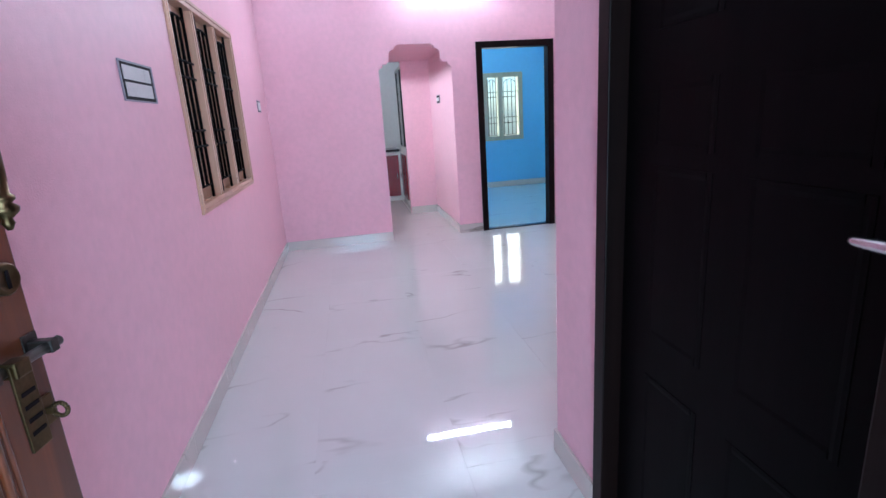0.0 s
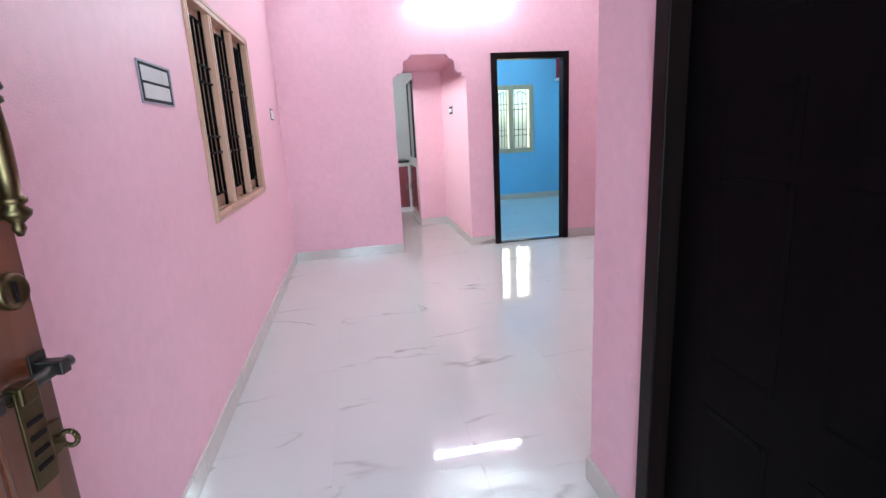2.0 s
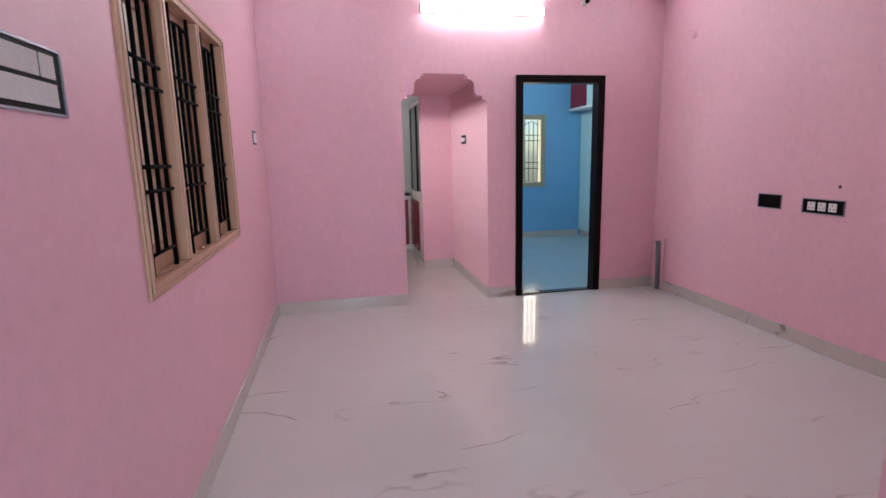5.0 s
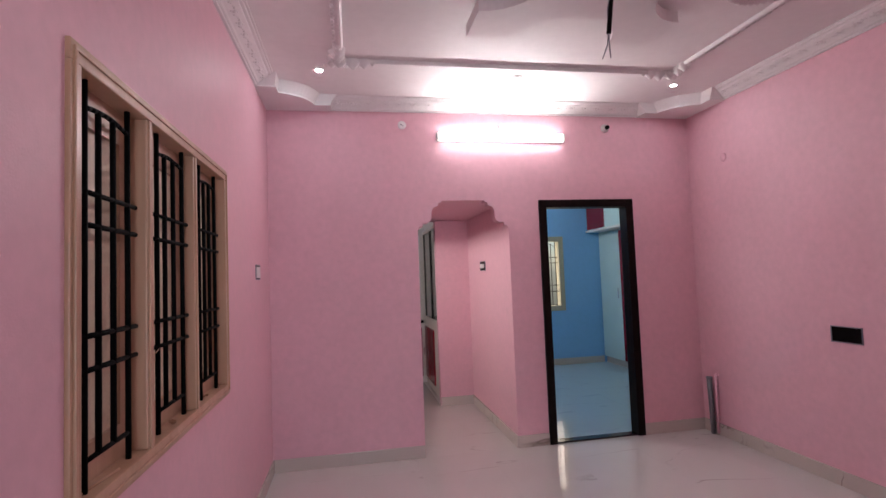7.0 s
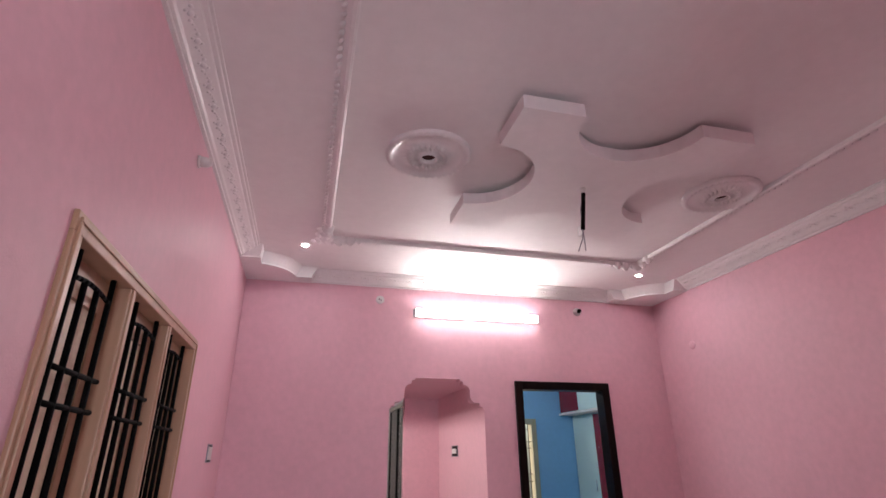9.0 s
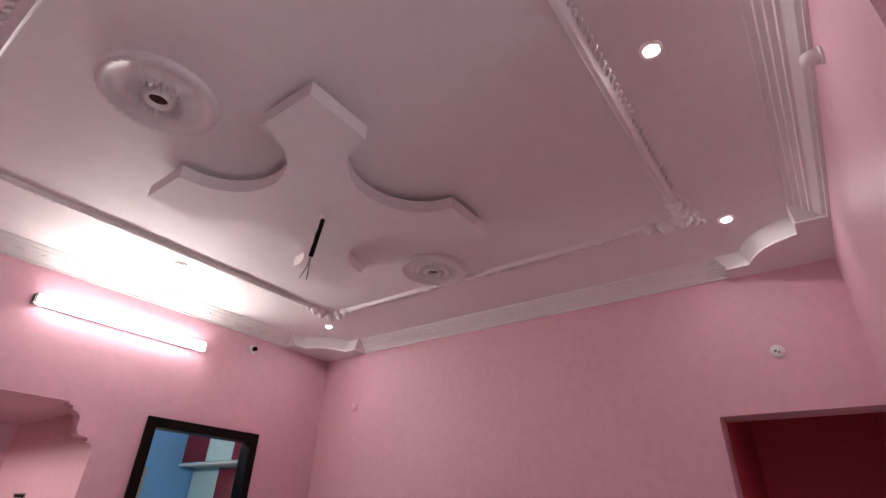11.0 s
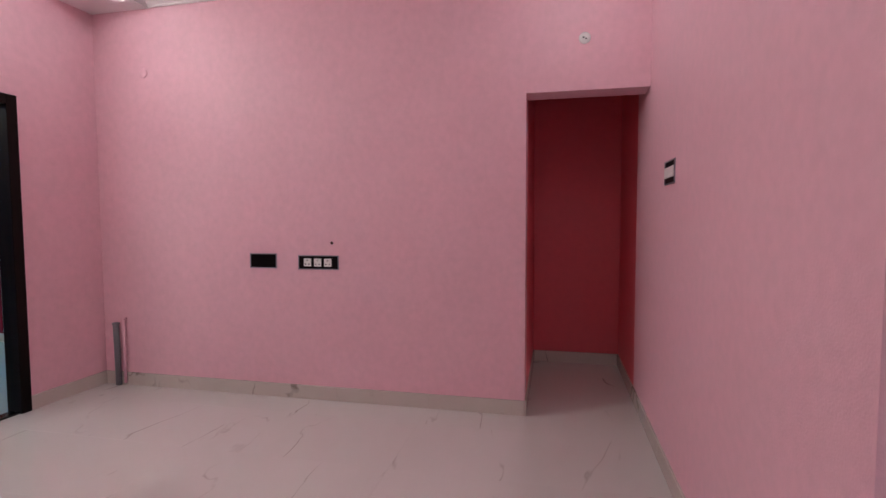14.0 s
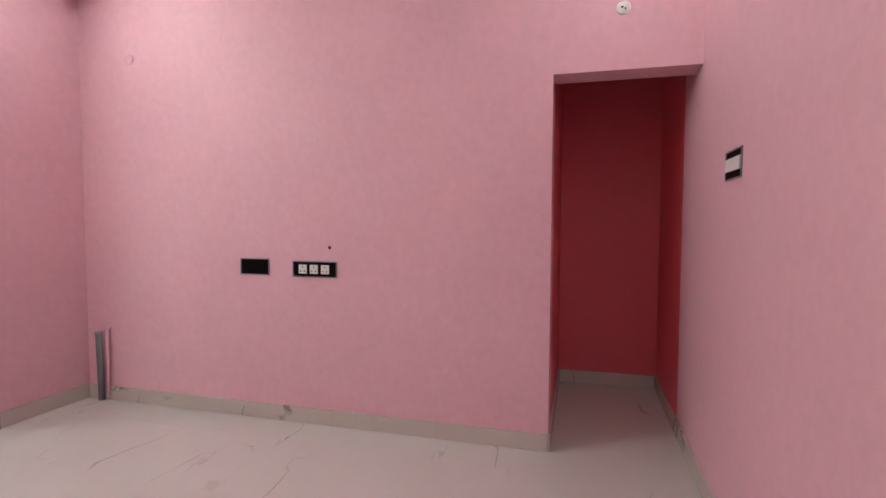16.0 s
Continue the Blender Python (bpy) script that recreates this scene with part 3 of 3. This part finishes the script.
wall_box(pose(AE, 9.40, 1.572, 90, 0, -90), 0.21, 0.10, "open dark switch box with one white module in the aisle", [(-0.092, 0.05, -0.022, 0.022)])
wall_box(on_east(7.057, 1.000), 0.216, 0.108, "empty black recessed switch box", category="wall box")
board = wall_box(on_east(6.623, 0.993), 0.310, 0.102, "black switch board with three white sockets", [(-0.109 + 0.078 * i, -0.055 + 0.078 * i, -0.028, 0.028) for i in range(3)], category="socket board")
for i in range(3):
    x = -0.082 + 0.078 * i
    for du, dv in ((-0.013, -0.012), (0.013, -0.012), (0, 0.014)):
        part("pin_hole", soft_box(x + du - 0.004, x + du + 0.004, dv - 0.004, dv + 0.004, 0.0085, 0.0102, 0.0008), BLACK, board)
# A flat dark disc gives the hole's shade; the wall is not cut.
thing("drill_hole", "small dark drilled hole in the pink wall", "hole", lathe([(0.011, 0), (0.011, 0.002), (0.001, 0.0025)], seg=14), HOLE, on_east(6.518, 1.132))

# waste pipe in the corner
pipe = thing("waste_pipe", "short grey plastic waste pipe standing on the floor in the corner", "pipe")
part("pipe", rod((3.366, 8.34, 0), (3.343, 8.325, 0.495), 0.022, 16), PVC, pipe)
part("pipe_mouth", lathe([(0.0245, -0.012), (0.027, -0.008), (0.027, 0.004), (0.021, 0.005), (0.02, -0.01)], pose(3.343, 8.325, 0.495), 16), PVC, pipe)
part("supply_stub", joined(rod((3.366, 8.275, 0.02), (3.366, 8.275, 0.53), 0.011, 10), rod((3.366, 8.275, 0.525), (3.391, 8.275, 0.525), 0.011, 10)), PINK, pipe, "thin pipe painted pink")

# ---- hall window: three lights with iron grilles ----


def grille(parent, y0, y1, z0, z1, x, mat, bars, levels, top, bottom, r=0.0075, arch=0.0, stub=0.03, along="y"):
    def P(a, b):
        return (x, a, b) if along == "y" else (a, x, b)
    n = len(bars)
    for i, a in enumerate(bars):
        outer = i in (0, n - 1)
        part("upright_bar", rod(P(a, z0 if outer else bottom), P(a, z1 if outer else top + arch * math.sin(math.pi * (i + 0.0) / (n - 1))), r, 8), mat, parent)
    for z in levels:
        part("cross_bar", rod(P(max(y0 + 0.002, bars[0] - stub), z), P(min(y1 - 0.002, bars[-1] + stub), z), r * 0.9, 8), mat, parent)
    steps = 8
    line = [(bars[0] + (bars[-1] - bars[0]) * k / steps, top + arch * math.sin(math.pi * k / steps)) for k in range(steps + 1)]
    bm = bmesh.new()
    for p, q in zip(line, line[1:]):
        rod(P(*p), P(*q), r * 0.8, 6, bm)
    part("top_bar", bm, mat, parent)
    part("bottom_bar", rod(P(bars[0], bottom), P(bars[-1], bottom), r * 0.8, 6), mat, parent)


win = thing("window_1", "three-light pale wooden window with black iron bars and closed shutters", "window", kind="structure")
fx0, fx1 = W - 0.052, W + 0.012
F = 0.052
for b in ((fx0, fx1, WY0, WY1, WZ1 - F, WZ1), (fx0, fx1, WY0, WY1, WZ0, WZ0 + F), (fx0, fx1, WY0, WY0 + F, WZ0 + F, WZ1 - F), (fx0, fx1, WY1 - F, WY1, WZ0 + F, WZ1 - F)):
    part("window_frame", soft_box(*b, 0.004), FRAMEWOOD, win)
lights = [(WY0 + F, 6.010, (5.688, 5.761, 5.846, 5.940)), (6.058, 6.500, (6.175, 6.250, 6.340, 6.440)), (6.545, WY1 - F, (6.670, 6.745, 6.830, 6.925))]
for a, b in ((6.010, 6.058), (6.500, 6.545)):
    part("mullion", soft_box(fx0, fx1 - 0.008, a, b, WZ0 + F, WZ1 - F, 0.004), FRAMEWOOD, win)
    part("mullion_bead", soft_box(fx1 - 0.010, fx1 - 0.002, a + 0.012, b - 0.012, WZ0 + F, WZ1 - F, 0.002), FRAMEWOOD, win)
for b in ((WY0 + 0.014, WY1 - 0.014, WZ1 - 0.026, WZ1 - 0.014), (WY0 + 0.014, WY1 - 0.014, WZ0 + 0.014, WZ0 + 0.026), (WY0 + 0.014, WY0 + 0.026, WZ0 + 0.026, WZ1 - 0.026), (WY1 - 0.026, WY1 - 0.014, WZ0 + 0.026, WZ1 - 0.026)):
    part("frame_bead", soft_box(fx1 - 0.002, fx1 + 0.006, *b, 0.0025), FRAMEWOOD, win)
for a, b, bars in lights:
    shutter = part("shutter", boxes((fx0 - 0.03, fx0, a - 0.02, a + 0.055, WZ0 + 0.03, WZ1 - 0.03), (fx0 - 0.03, fx0, b - 0.055, b + 0.02, WZ0 + 0.03, WZ1 - 0.03), (fx0 - 0.03, fx0, a + 0.055, b - 0.055, WZ1 - 0.15, WZ1 - 0.03), (fx0 - 0.03, fx0, a + 0.055, b - 0.055, WZ0 + 0.03, WZ0 + 0.15)), FRAMEWOOD, win)
    part("pane", boxes((fx0 - 0.022, fx0 - 0.014, a + 0.05, b - 0.05, WZ0 + 0.14, WZ1 - 0.14)), PEBBLE, shutter, "pebbled glass pane")
    grille(win, a, b, WZ0 + F, WZ1 - F, W - 0.024, IRON, bars, (1.731, 1.647, 1.364, 1.278), 1.948, 1.058, 0.0085, 0.012, 0.055)
part("hook_string", joined(rod((W - 0.05, 6.01, 1.27), (W + 0.014, 6.05, 1.272), 0.002, 5), rod((W + 0.014, 6.05, 1.272), (W + 0.012, 6.08, 1.28), 0.002, 5)), FRAMEWOOD, win)

for y, turn in ((6.30, 20), (6.72, -35)):
    bm = bmesh.new()
    rows = [[bm.verts.new((0.035 * (i / 6 - 0.5) * (1 + 0.2 * k), 0.012 * k, 0.006 + 0.010 * abs(math.sin(i * 1.3 + k)))) for k in (-1, 0, 1)] for i in range(7)]
    for p, q in zip(rows, rows[1:]):
        for k in range(2):
            bm.faces.new((p[k], p[k + 1], q[k + 1], q[k]))
    bmesh.ops.solidify(bm, geom=list(bm.faces), thickness=0.0012)
    thing("paper_scrap", "small crumpled brown paper scrap lying on the window sill", "paper scrap", bm, FRAMEWOOD, pose(W - 0.02, y, WZ0 + F - 0.003, 0, 0, 90 + turn), group="scraps on the window sill")
stick = thing("thin_stick", "thin pale wooden stick lying on the window sill", "stick", rod((W - 0.028, 5.66, WZ0 + F + 0.004), (W - 0.008, 5.84, WZ0 + F + 0.005), 0.0035, 7), FRAMEWOOD)

# ---- doors ----


def door_frame(name, x0, x1, y0, y1, z1, label, along="x", w=0.062, sill=True, mat=DARKWOOD):
    root = thing(name, label, "door frame", kind="structure")
    if along == "x":
        part("jamb", soft_box(x0, x0 + w, y0, y1, 0.0005, z1, 0.004), mat, root)
        part("jamb", soft_box(x1 - w, x1, y0, y1, 0.0005, z1, 0.004), mat, root)
        part("head", soft_box(x0 + w, x1 - w, y0, y1, z1 - w, z1, 0.004), mat, root)
        if sill:
            part("threshold", soft_box(x0 + w, x1 - w, y0 + 0.02, y1 - 0.02, 0.0005, 0.014, 0.003), GRANITE, root)
    else:
        part("jamb", soft_box(x0, x1, y0, y0 + w, 0.0005, z1, 0.004), mat, root)
        part("jamb", soft_box(x0, x1, y1 - w, y1, 0.0005, z1, 0.004), mat, root)
        part("head", soft_box(x0, x1, y0 + w, y1 - w, z1 - w, z1, 0.004), mat, root)
    return root


door_frame("door_frame_1", DX0, DX1, N - 0.02, N + 0.105, DZ, "dark wooden door frame of the open blue room", w=0.068)
door_frame("door_frame_2", PE - 0.012, PE + 0.12, SY0, SY1, 2.12, "dark wooden frame round the passage door", along="y", w=0.06)
door_frame("door_frame_3", -0.37, 1.0, 2.895, 2.97, 2.2, "dark wooden frame of the main entrance", w=0.04, sill=False)

side = thing("door_1", "closed dark brown panelled door with a steel lever", "door", kind="structure")
lx0 = PE + 0.045
part("leaf", soft_box(lx0, lx0 + 0.035, SY0 + 0.062, SY1 - 0.062, 0.008, 2.055, 0.003), DOORSKIN, side)
for a, b in ((3.34, 3.59), (3.69, 3.91)):
    for c, d in ((0.16, 0.62), (0.74, 1.20), (1.24, 1.40), (1.52, 1.94)):
        bm = prism(bmesh.new(), [(0, 0), (0.0018, 0), (0.0018, 0.010), (0, 0.02)], lambda u, v, s: (lx0 - u, a + v, d if s else c))
        prism(bm, [(0, 0), (0.0018, 0), (0.0018, 0.010), (0, 0.02)], lambda u, v, s: (lx0 - u, b - v, d if s else c))
        prism(bm, [(0, 0), (0.0018, 0), (0.0018, 0.010), (0, 0.02)], lambda u, v, s: (lx0 - u, b - 0.02 if s else a + 0.02, d - v))
        prism(bm, [(0, 0), (0.0018, 0), (0.0018, 0.010), (0, 0.02)], lambda u, v, s: (lx0 - u, b - 0.02 if s else a + 0.02, c + v))
        part("panel_moulding", bm, DOORSKIN, side)
lever = part("handle", lathe([(0.026, 0), (0.026, 0.008), (0.011, 0.012), (0.010, 0.05), (0.001, 0.052)], Matrix.Translation((lx0, 3.252, 1.142)) @ pose(0, 0, 0, 0, -90, 0), 18), STEEL, side, "brushed steel lever handle")
part("lever_arm", lathe([(0.006, -0.005), (0.011, 0.005), (0.0105, 0.04), (0.0085, 0.075), (0.006, 0.085), (0.001, 0.088)], Matrix.Translation((lx0 - 0.045, 3.252, 1.142)) @ pose(0, 0, 0, -92, 0, 0), 14), STEEL, lever)

# carved main door, standing open; local x from the hinge to the lock edge, local y out of the carved face
ang = math.degrees(math.atan2(0.73, 0.108))
main = thing("door_2", "open carved varnished teak main door with brass handle and bolt", "door", m=pose(-0.350, 2.976, 0.008, 0, 0, ang), kind="structure")
# carved side faces local -y (towards the passage)
LW, LH = 0.80, 2.10
part("leaf", soft_box(0, LW, 0.0, 0.038, 0, LH, 0.003), TEAK, main)
for x in (0.14, LW - 0.155):
    for k, (o, r) in enumerate(((-0.035, 0.010), (-0.012, 0.006), (0.008, 0.009), (0.03, 0.005))):
        part("reed_moulding", rod((x + o, 0.001, 0.10), (x + o, 0.001, LH - 0.10), r, 10), TEAK, main)
for z in (0.13, 1.00, LH - 0.13):
    part("rail_moulding", rod((0.18, 0.001, z), (LW - 0.20, 0.001, z), 0.009, 10), TEAK, main)


def petal(bm, x, z, length, width, turn, curl=0.5, depth=0.022):
    rows, n = [], 8
    for i in range(n + 1):
        s = i / n
        half_w = width * math.sin(math.pi * min(1, s * 0.92 + 0.08)) ** 0.8
        bend = turn + curl * s
        px, pz = x + length * s * math.sin(bend), z + length * s * math.cos(bend)
        nx, nz = math.cos(bend), -math.sin(bend)
        rise = depth * (0.35 + 0.65 * math.sin(math.pi * s))
        rows.append([bm.verts.new((px + nx * half_w * k, -0.0005 - (rise * (1 - abs(k) ** 1.6) if abs(k) < 1 else 0), pz + nz * half_w * k)) for k in (-1, -0.5, -0.12, 0.12, 0.5, 1)])
    for p, q in zip(rows, rows[1:]):
        for k in range(5):
            bm.faces.new((p[k], p[k + 1], q[k + 1], q[k])).smooth = True


for zc in (0.55, 1.36, 1.78):
    bm = bmesh.new()
    for i in range(12):
        petal(bm, 0.40, zc, 0.20 + 0.05 * (i % 2), 0.038, 2 * math.pi * i / 12, 0.7, 0.03)
    for sx in (-1, 1):
        for k in range(5):
            petal(bm, 0.40 + sx * 0.10, zc - 0.26 + 0.12 * k, 0.15, 0.03, sx * (0.9 + 0.15 * k), sx * 0.9, 0.026)
    blob(bm, (0.40, -0.004, zc), (0.06, 0.03, 0.06), seg=14)
    part("carved_flower", bm, TEAK, main, "carved flower relief")

hx = LW - 0.045
pull = part("pull_handle", lathe([(0.004, -0.165), (0.010, -0.15), (0.008, -0.14), (0.020, -0.125), (0.022, -0.115), (0.013, -0.105), (0.019, -0.098), (0.019, -0.09), (0.013, -0.085), (0.0155, -0.04), (0.016, 0.0), (0.0155, 0.04), (0.013, 0.085), (0.019, 0.09), (0.019, 0.098), (0.013, 0.105), (0.022, 0.115), (0.020, 0.125), (0.008, 0.14), (0.010, 0.15), (0.004, 0.165)], pose(hx, -0.045, 1.332) @ Matrix.Diagonal((1, 1, 0.78, 1)), 20), BRASS, main, "turned brass pull handle")
for z in (1.24, 1.424):
    part("handle_post", lathe([(0.018, 0), (0.018, 0.006), (0.009, 0.012), (0.012, 0.024), (0.007, 0.032), (0.007, 0.043)], Matrix.Translation((hx, 0.0005, z)) @ pose(0, 0, 0, 90, 0, 0), 16), BRASS, pull)
lock = part("lock_rose", lathe([(0.030, 0), (0.030, 0.010), (0.025, 0.015), (0.022, 0.012), (0.001, 0.0115)], Matrix.Translation((hx + 0.005, 0.0005, 1.115)) @ pose(0, 0, 0, 90, 0, 0), 28), BRASS, main, "round brass lock rose")
part("key_hole", soft_box(hx + 0.001, hx + 0.009, -0.0135, -0.0115, 1.097, 1.131, 0.001), BLACK, lock)
bolt = part("sliding_bolt", rod((LW - 0.30, -0.035, 0.975), (LW + 0.004, -0.035, 0.975), 0.010, 14), DARKSTEEL, main, "dull steel sliding bolt")
for x in (LW - 0.02, LW - 0.155):
    part("bolt_bracket", joined(soft_box(x - 0.012, x + 0.009, -0.048, 0.0, 0.963, 0.988, 0.003), soft_box(x - 0.02, x + 0.016, -0.004, -0.0005, 0.95, 1.002, 0.0015)), DARKSTEEL, bolt)
part("hasp", joined(soft_box(LW - 0.135, LW - 0.09, -0.052, -0.046, 0.82, 0.985, 0.002), soft_box(LW - 0.13, LW - 0.095, -0.058, -0.03, 0.96, 0.99, 0.004)), BRASS, bolt, "slotted brass hasp")
for k in range(4):
    part("hasp_slot", soft_box(LW - 0.128, LW - 0.097, -0.0535, -0.0515, 0.925 - 0.025 * k, 0.933 - 0.025 * k, 0.0008), BLACK, bolt)
ring = bmesh.new()
for i in range(14):
    a, b = 2 * math.pi * i / 14, 2 * math.pi * (i + 1) / 14
    rod((LW - 0.03, -0.03 - 0.014 * math.cos(a), 0.845 + 0.014 * math.sin(a)), (LW - 0.03, -0.03 - 0.014 * math.cos(b), 0.845 + 0.014 * math.sin(b)), 0.0045, 8, ring)
soft_box(LW - 0.05, LW - 0.012, -0.006, -0.0005, 0.815, 0.875, 0.002, ring)
soft_box(LW - 0.036, LW - 0.024, -0.02, -0.004, 0.838, 0.852, 0.002, ring)
part("staple", ring, BRASS, main, "small brass staple")

# ---- kitchen seen through the aisle ----


def cupboard(name, label, x0, x1, y0, y1, z0, z1, body, doors, face, mat_door=RED):
    """doors: (a, b, c, d) spans along the front and up; face 'w' (front at x0) or 's' (front at y0)."""
    root = thing(name, label, "cabinet")
    part("body", boxes((x0, x1, y0, y1, z0, z1)), body, root)
    for a, b, c, d in doors:
        if face == "w":
            leaf = part("door", soft_box(x0 - 0.018, x0 - 0.0005, a, b, c, d, 0.003), mat_door, root)
            part("handle", rod((x0 - 0.035, b - 0.05, (c + d) / 2 - 0.05), (x0 - 0.035, b - 0.05, (c + d) / 2 + 0.05), 0.006, 8), STEEL, leaf)
        else:
            leaf = part("door", soft_box(a, b, y0 - 0.018, y0 - 0.0005, c, d, 0.003), mat_door, root)
            part("handle", rod((b - 0.04, y0 - 0.035, (c + d) / 2 - 0.05), (b - 0.04, y0 - 0.035, (c + d) / 2 + 0.05), 0.006, 8), STEEL, leaf)
    return root


cupboard("base_cabinet", "low white cabinet with dark red doors under the kitchen counter", 1.262, 1.70, AB + 0.105, 11.42, 0.0005, 0.85, ALU, [(10.66, 11.02, 0.1, 0.80), (11.06, 11.4, 0.1, 0.80)], "w")
cupboard("base_cabinet", "white kitchen cabinet with a dark red door at the far wall", 0.2, 1.70, 11.44, KN - 0.01, 0.0005, 0.83, ALU, [(0.3, 0.6, 0.08, 0.77), (0.64, 0.90, 0.08, 0.77), (0.97, 1.21, 0.08, 0.77)], "s")
thing("worktop", "black granite kitchen worktop on the cabinets", "worktop", soft_box(0.18, 1.235, 11.40, KN - 0.005, 0.831, 0.87, 0.004), GRANITE)
glass = thing("glass_cabinet", "tall glazed cabinet with sliding grey glass and black edges", "cabinet")
part("body", boxes((1.30, 1.70, AB + 0.105, 11.42, 0.90, 2.12), (1.262, 1.70, AB + 0.105, 11.42, 0.851, 0.899)), ALU, glass)
for a, b in ((10.20, 10.80), (10.84, 11.40)):
    pane = part("sliding_pane", boxes((1.278, 1.286, a, b, 0.93, 2.08)), SMOKED, glass)
    for c in (a, b - 0.022):
        part("edge_strip", boxes((1.268, 1.277, c, c + 0.022, 0.93, 2.08)), BLACK, pane)
part("front_frame", boxes((1.262, 1.30, AB + 0.105, AB + 0.14, 0.90, 2.12), (1.262, 1.30, 11.402, 11.42, 0.90, 2.12), (1.262, 1.30, AB + 0.14, 11.402, 2.085, 2.12), (1.262, 1.30, AB + 0.14, 11.402, 0.90, 0.925)), ALU, glass)

# ---- blue room ----
bw = thing("window_2", "two-light beige wooden window with thin bars and daylight behind", "window", kind="structure")
y0, y1 = BN - 0.015, BN + 0.12
for b in ((BWX0, BWX1, BWZ1 - 0.08, BWZ1), (BWX0, BWX1, BWZ0, BWZ0 + 0.08)):
    part("window_frame", soft_box(b[0], b[1], y0, y1, b[2], b[3], 0.004), GREYWOOD, bw)
for a, b in ((BWX0, BWX0 + 0.08), (3.16, 3.245), (BWX1 - 0.08, BWX1)):
    part("window_frame", soft_box(a, b, y0, y1, BWZ0 + 0.08, BWZ1 - 0.08, 0.004), GREYWOOD, bw)
for a, b in ((BWX0 + 0.08, 3.16), (3.245, BWX1 - 0.08)):
    w = b - a
    grille(bw, a, b, BWZ0 + 0.08, BWZ1 - 0.08, BN + 0.05, GRILLE, [a + w * k for k in (0.12, 0.37, 0.63, 0.88)], (1.72, 1.63, 1.27, 1.17), 1.88, 0.95, 0.007, 0.06, 0.04, along="x")
wardrobe = thing("wardrobe", "built-in wardrobe with pale and dark red laminate doors", "wardrobe")
part("body", boxes((4.27, BE - 0.005, 9.4, BN - 0.015, 0.10, 2.096)), CREAM, wardrobe)
part("plinth", boxes((4.29, BE - 0.005, 9.4, BN - 0.015, 0.0005, 0.099)), SKIRT, wardrobe)
for k, (a, b) in enumerate(((11.32, 11.93), (10.70, 11.315), (10.08, 10.695), (9.42, 10.075))):
    leaf = part("door", soft_box(4.25, 4.2695, a, b, 0.105, 2.08, 0.003), RED if k % 2 else CREAM, wardrobe, "dark red door" if k % 2 else "pale door")
    part("handle", rod((4.235, a + 0.06, 1.05), (4.235, a + 0.06, 1.2), 0.007, 8), STEEL, leaf)
loft = thing("loft_cupboard", "overhead loft cupboard with dark red and pale doors", "cupboard")
part("body", boxes((4.07, BE - 0.005, 9.4, BN - 0.015, 2.13, C - 0.004)), CREAM, loft)
part("slab", soft_box(4.03, BE - 0.005, 9.4, BN - 0.012, 2.098, 2.129, 0.004), WHITE, loft)
for k, (a, b) in enumerate(((11.36, 11.92), (10.78, 11.35), (10.2, 10.77), (9.6, 10.19))):
    leaf = part("door", soft_box(4.05, 4.0695, a, b, 2.14, C - 0.02, 0.003), CREAM if k % 2 else RED, loft, "pale door" if k % 2 else "dark red door")
    part("handle", rod((4.035, a + 0.05, 2.45), (4.035, a + 0.05, 2.55), 0.006, 8), STEEL, leaf)

# ---- floor tiles ----
TWX, TWY, GAP = 0.6, 1.2, 0.00025
made = {}
regions = [(W, PE, 1.0, S - 0.2), (W, PE + 0.2, S - 0.2, S), (W, E, S, N), (E, NX, S, NY), (DX0 + 0.07, DX1 - 0.07, N, N + 0.122), (AW, AE, N, AB), (W, AW, N + 0.10, AB), (W, 1.215, AB, KN), (1.76, 4.29, N + 0.122, BN)]
for rx0, rx1, ry0, ry1 in regions:
    for i in range(int((rx0 - 0.72) // TWX), int((rx1 - 0.72) // TWX) + 1):
        for j in range(int((ry0 - 4.62) // TWY), int((ry1 - 4.62) // TWY) + 1):
            a, b = max(rx0, 0.72 + i * TWX), min(rx1, 0.72 + (i + 1) * TWX)
            c, d = max(ry0, 4.62 + j * TWY), min(ry1, 4.62 + (j + 1) * TWY)
            if b - a < 0.02 or d - c < 0.02:
                continue
            w, l = round(b - a - GAP, 4), round(d - c - GAP, 4)
            # Blue room's tiles carry that room's blue bounced light in their colour.
            key = (w, l, rx0 > 1.7 and ry0 > N + 0.1)
            if key not in made:
                made[key] = mesh_of("tile", box(bmesh.new(), -w / 2, w / 2, -l / 2, l / 2, -0.008, 0), BLUELIT_TILE if key[2] else TILE)
            ob = new("tile", made[key])
            ob.matrix_basis = pose((a + b) / 2, (c + d) / 2, random.uniform(-0.0001, 0), random.uniform(-0.06, 0.06), random.uniform(-0.06, 0.06), 0)
            ob.parent = floor
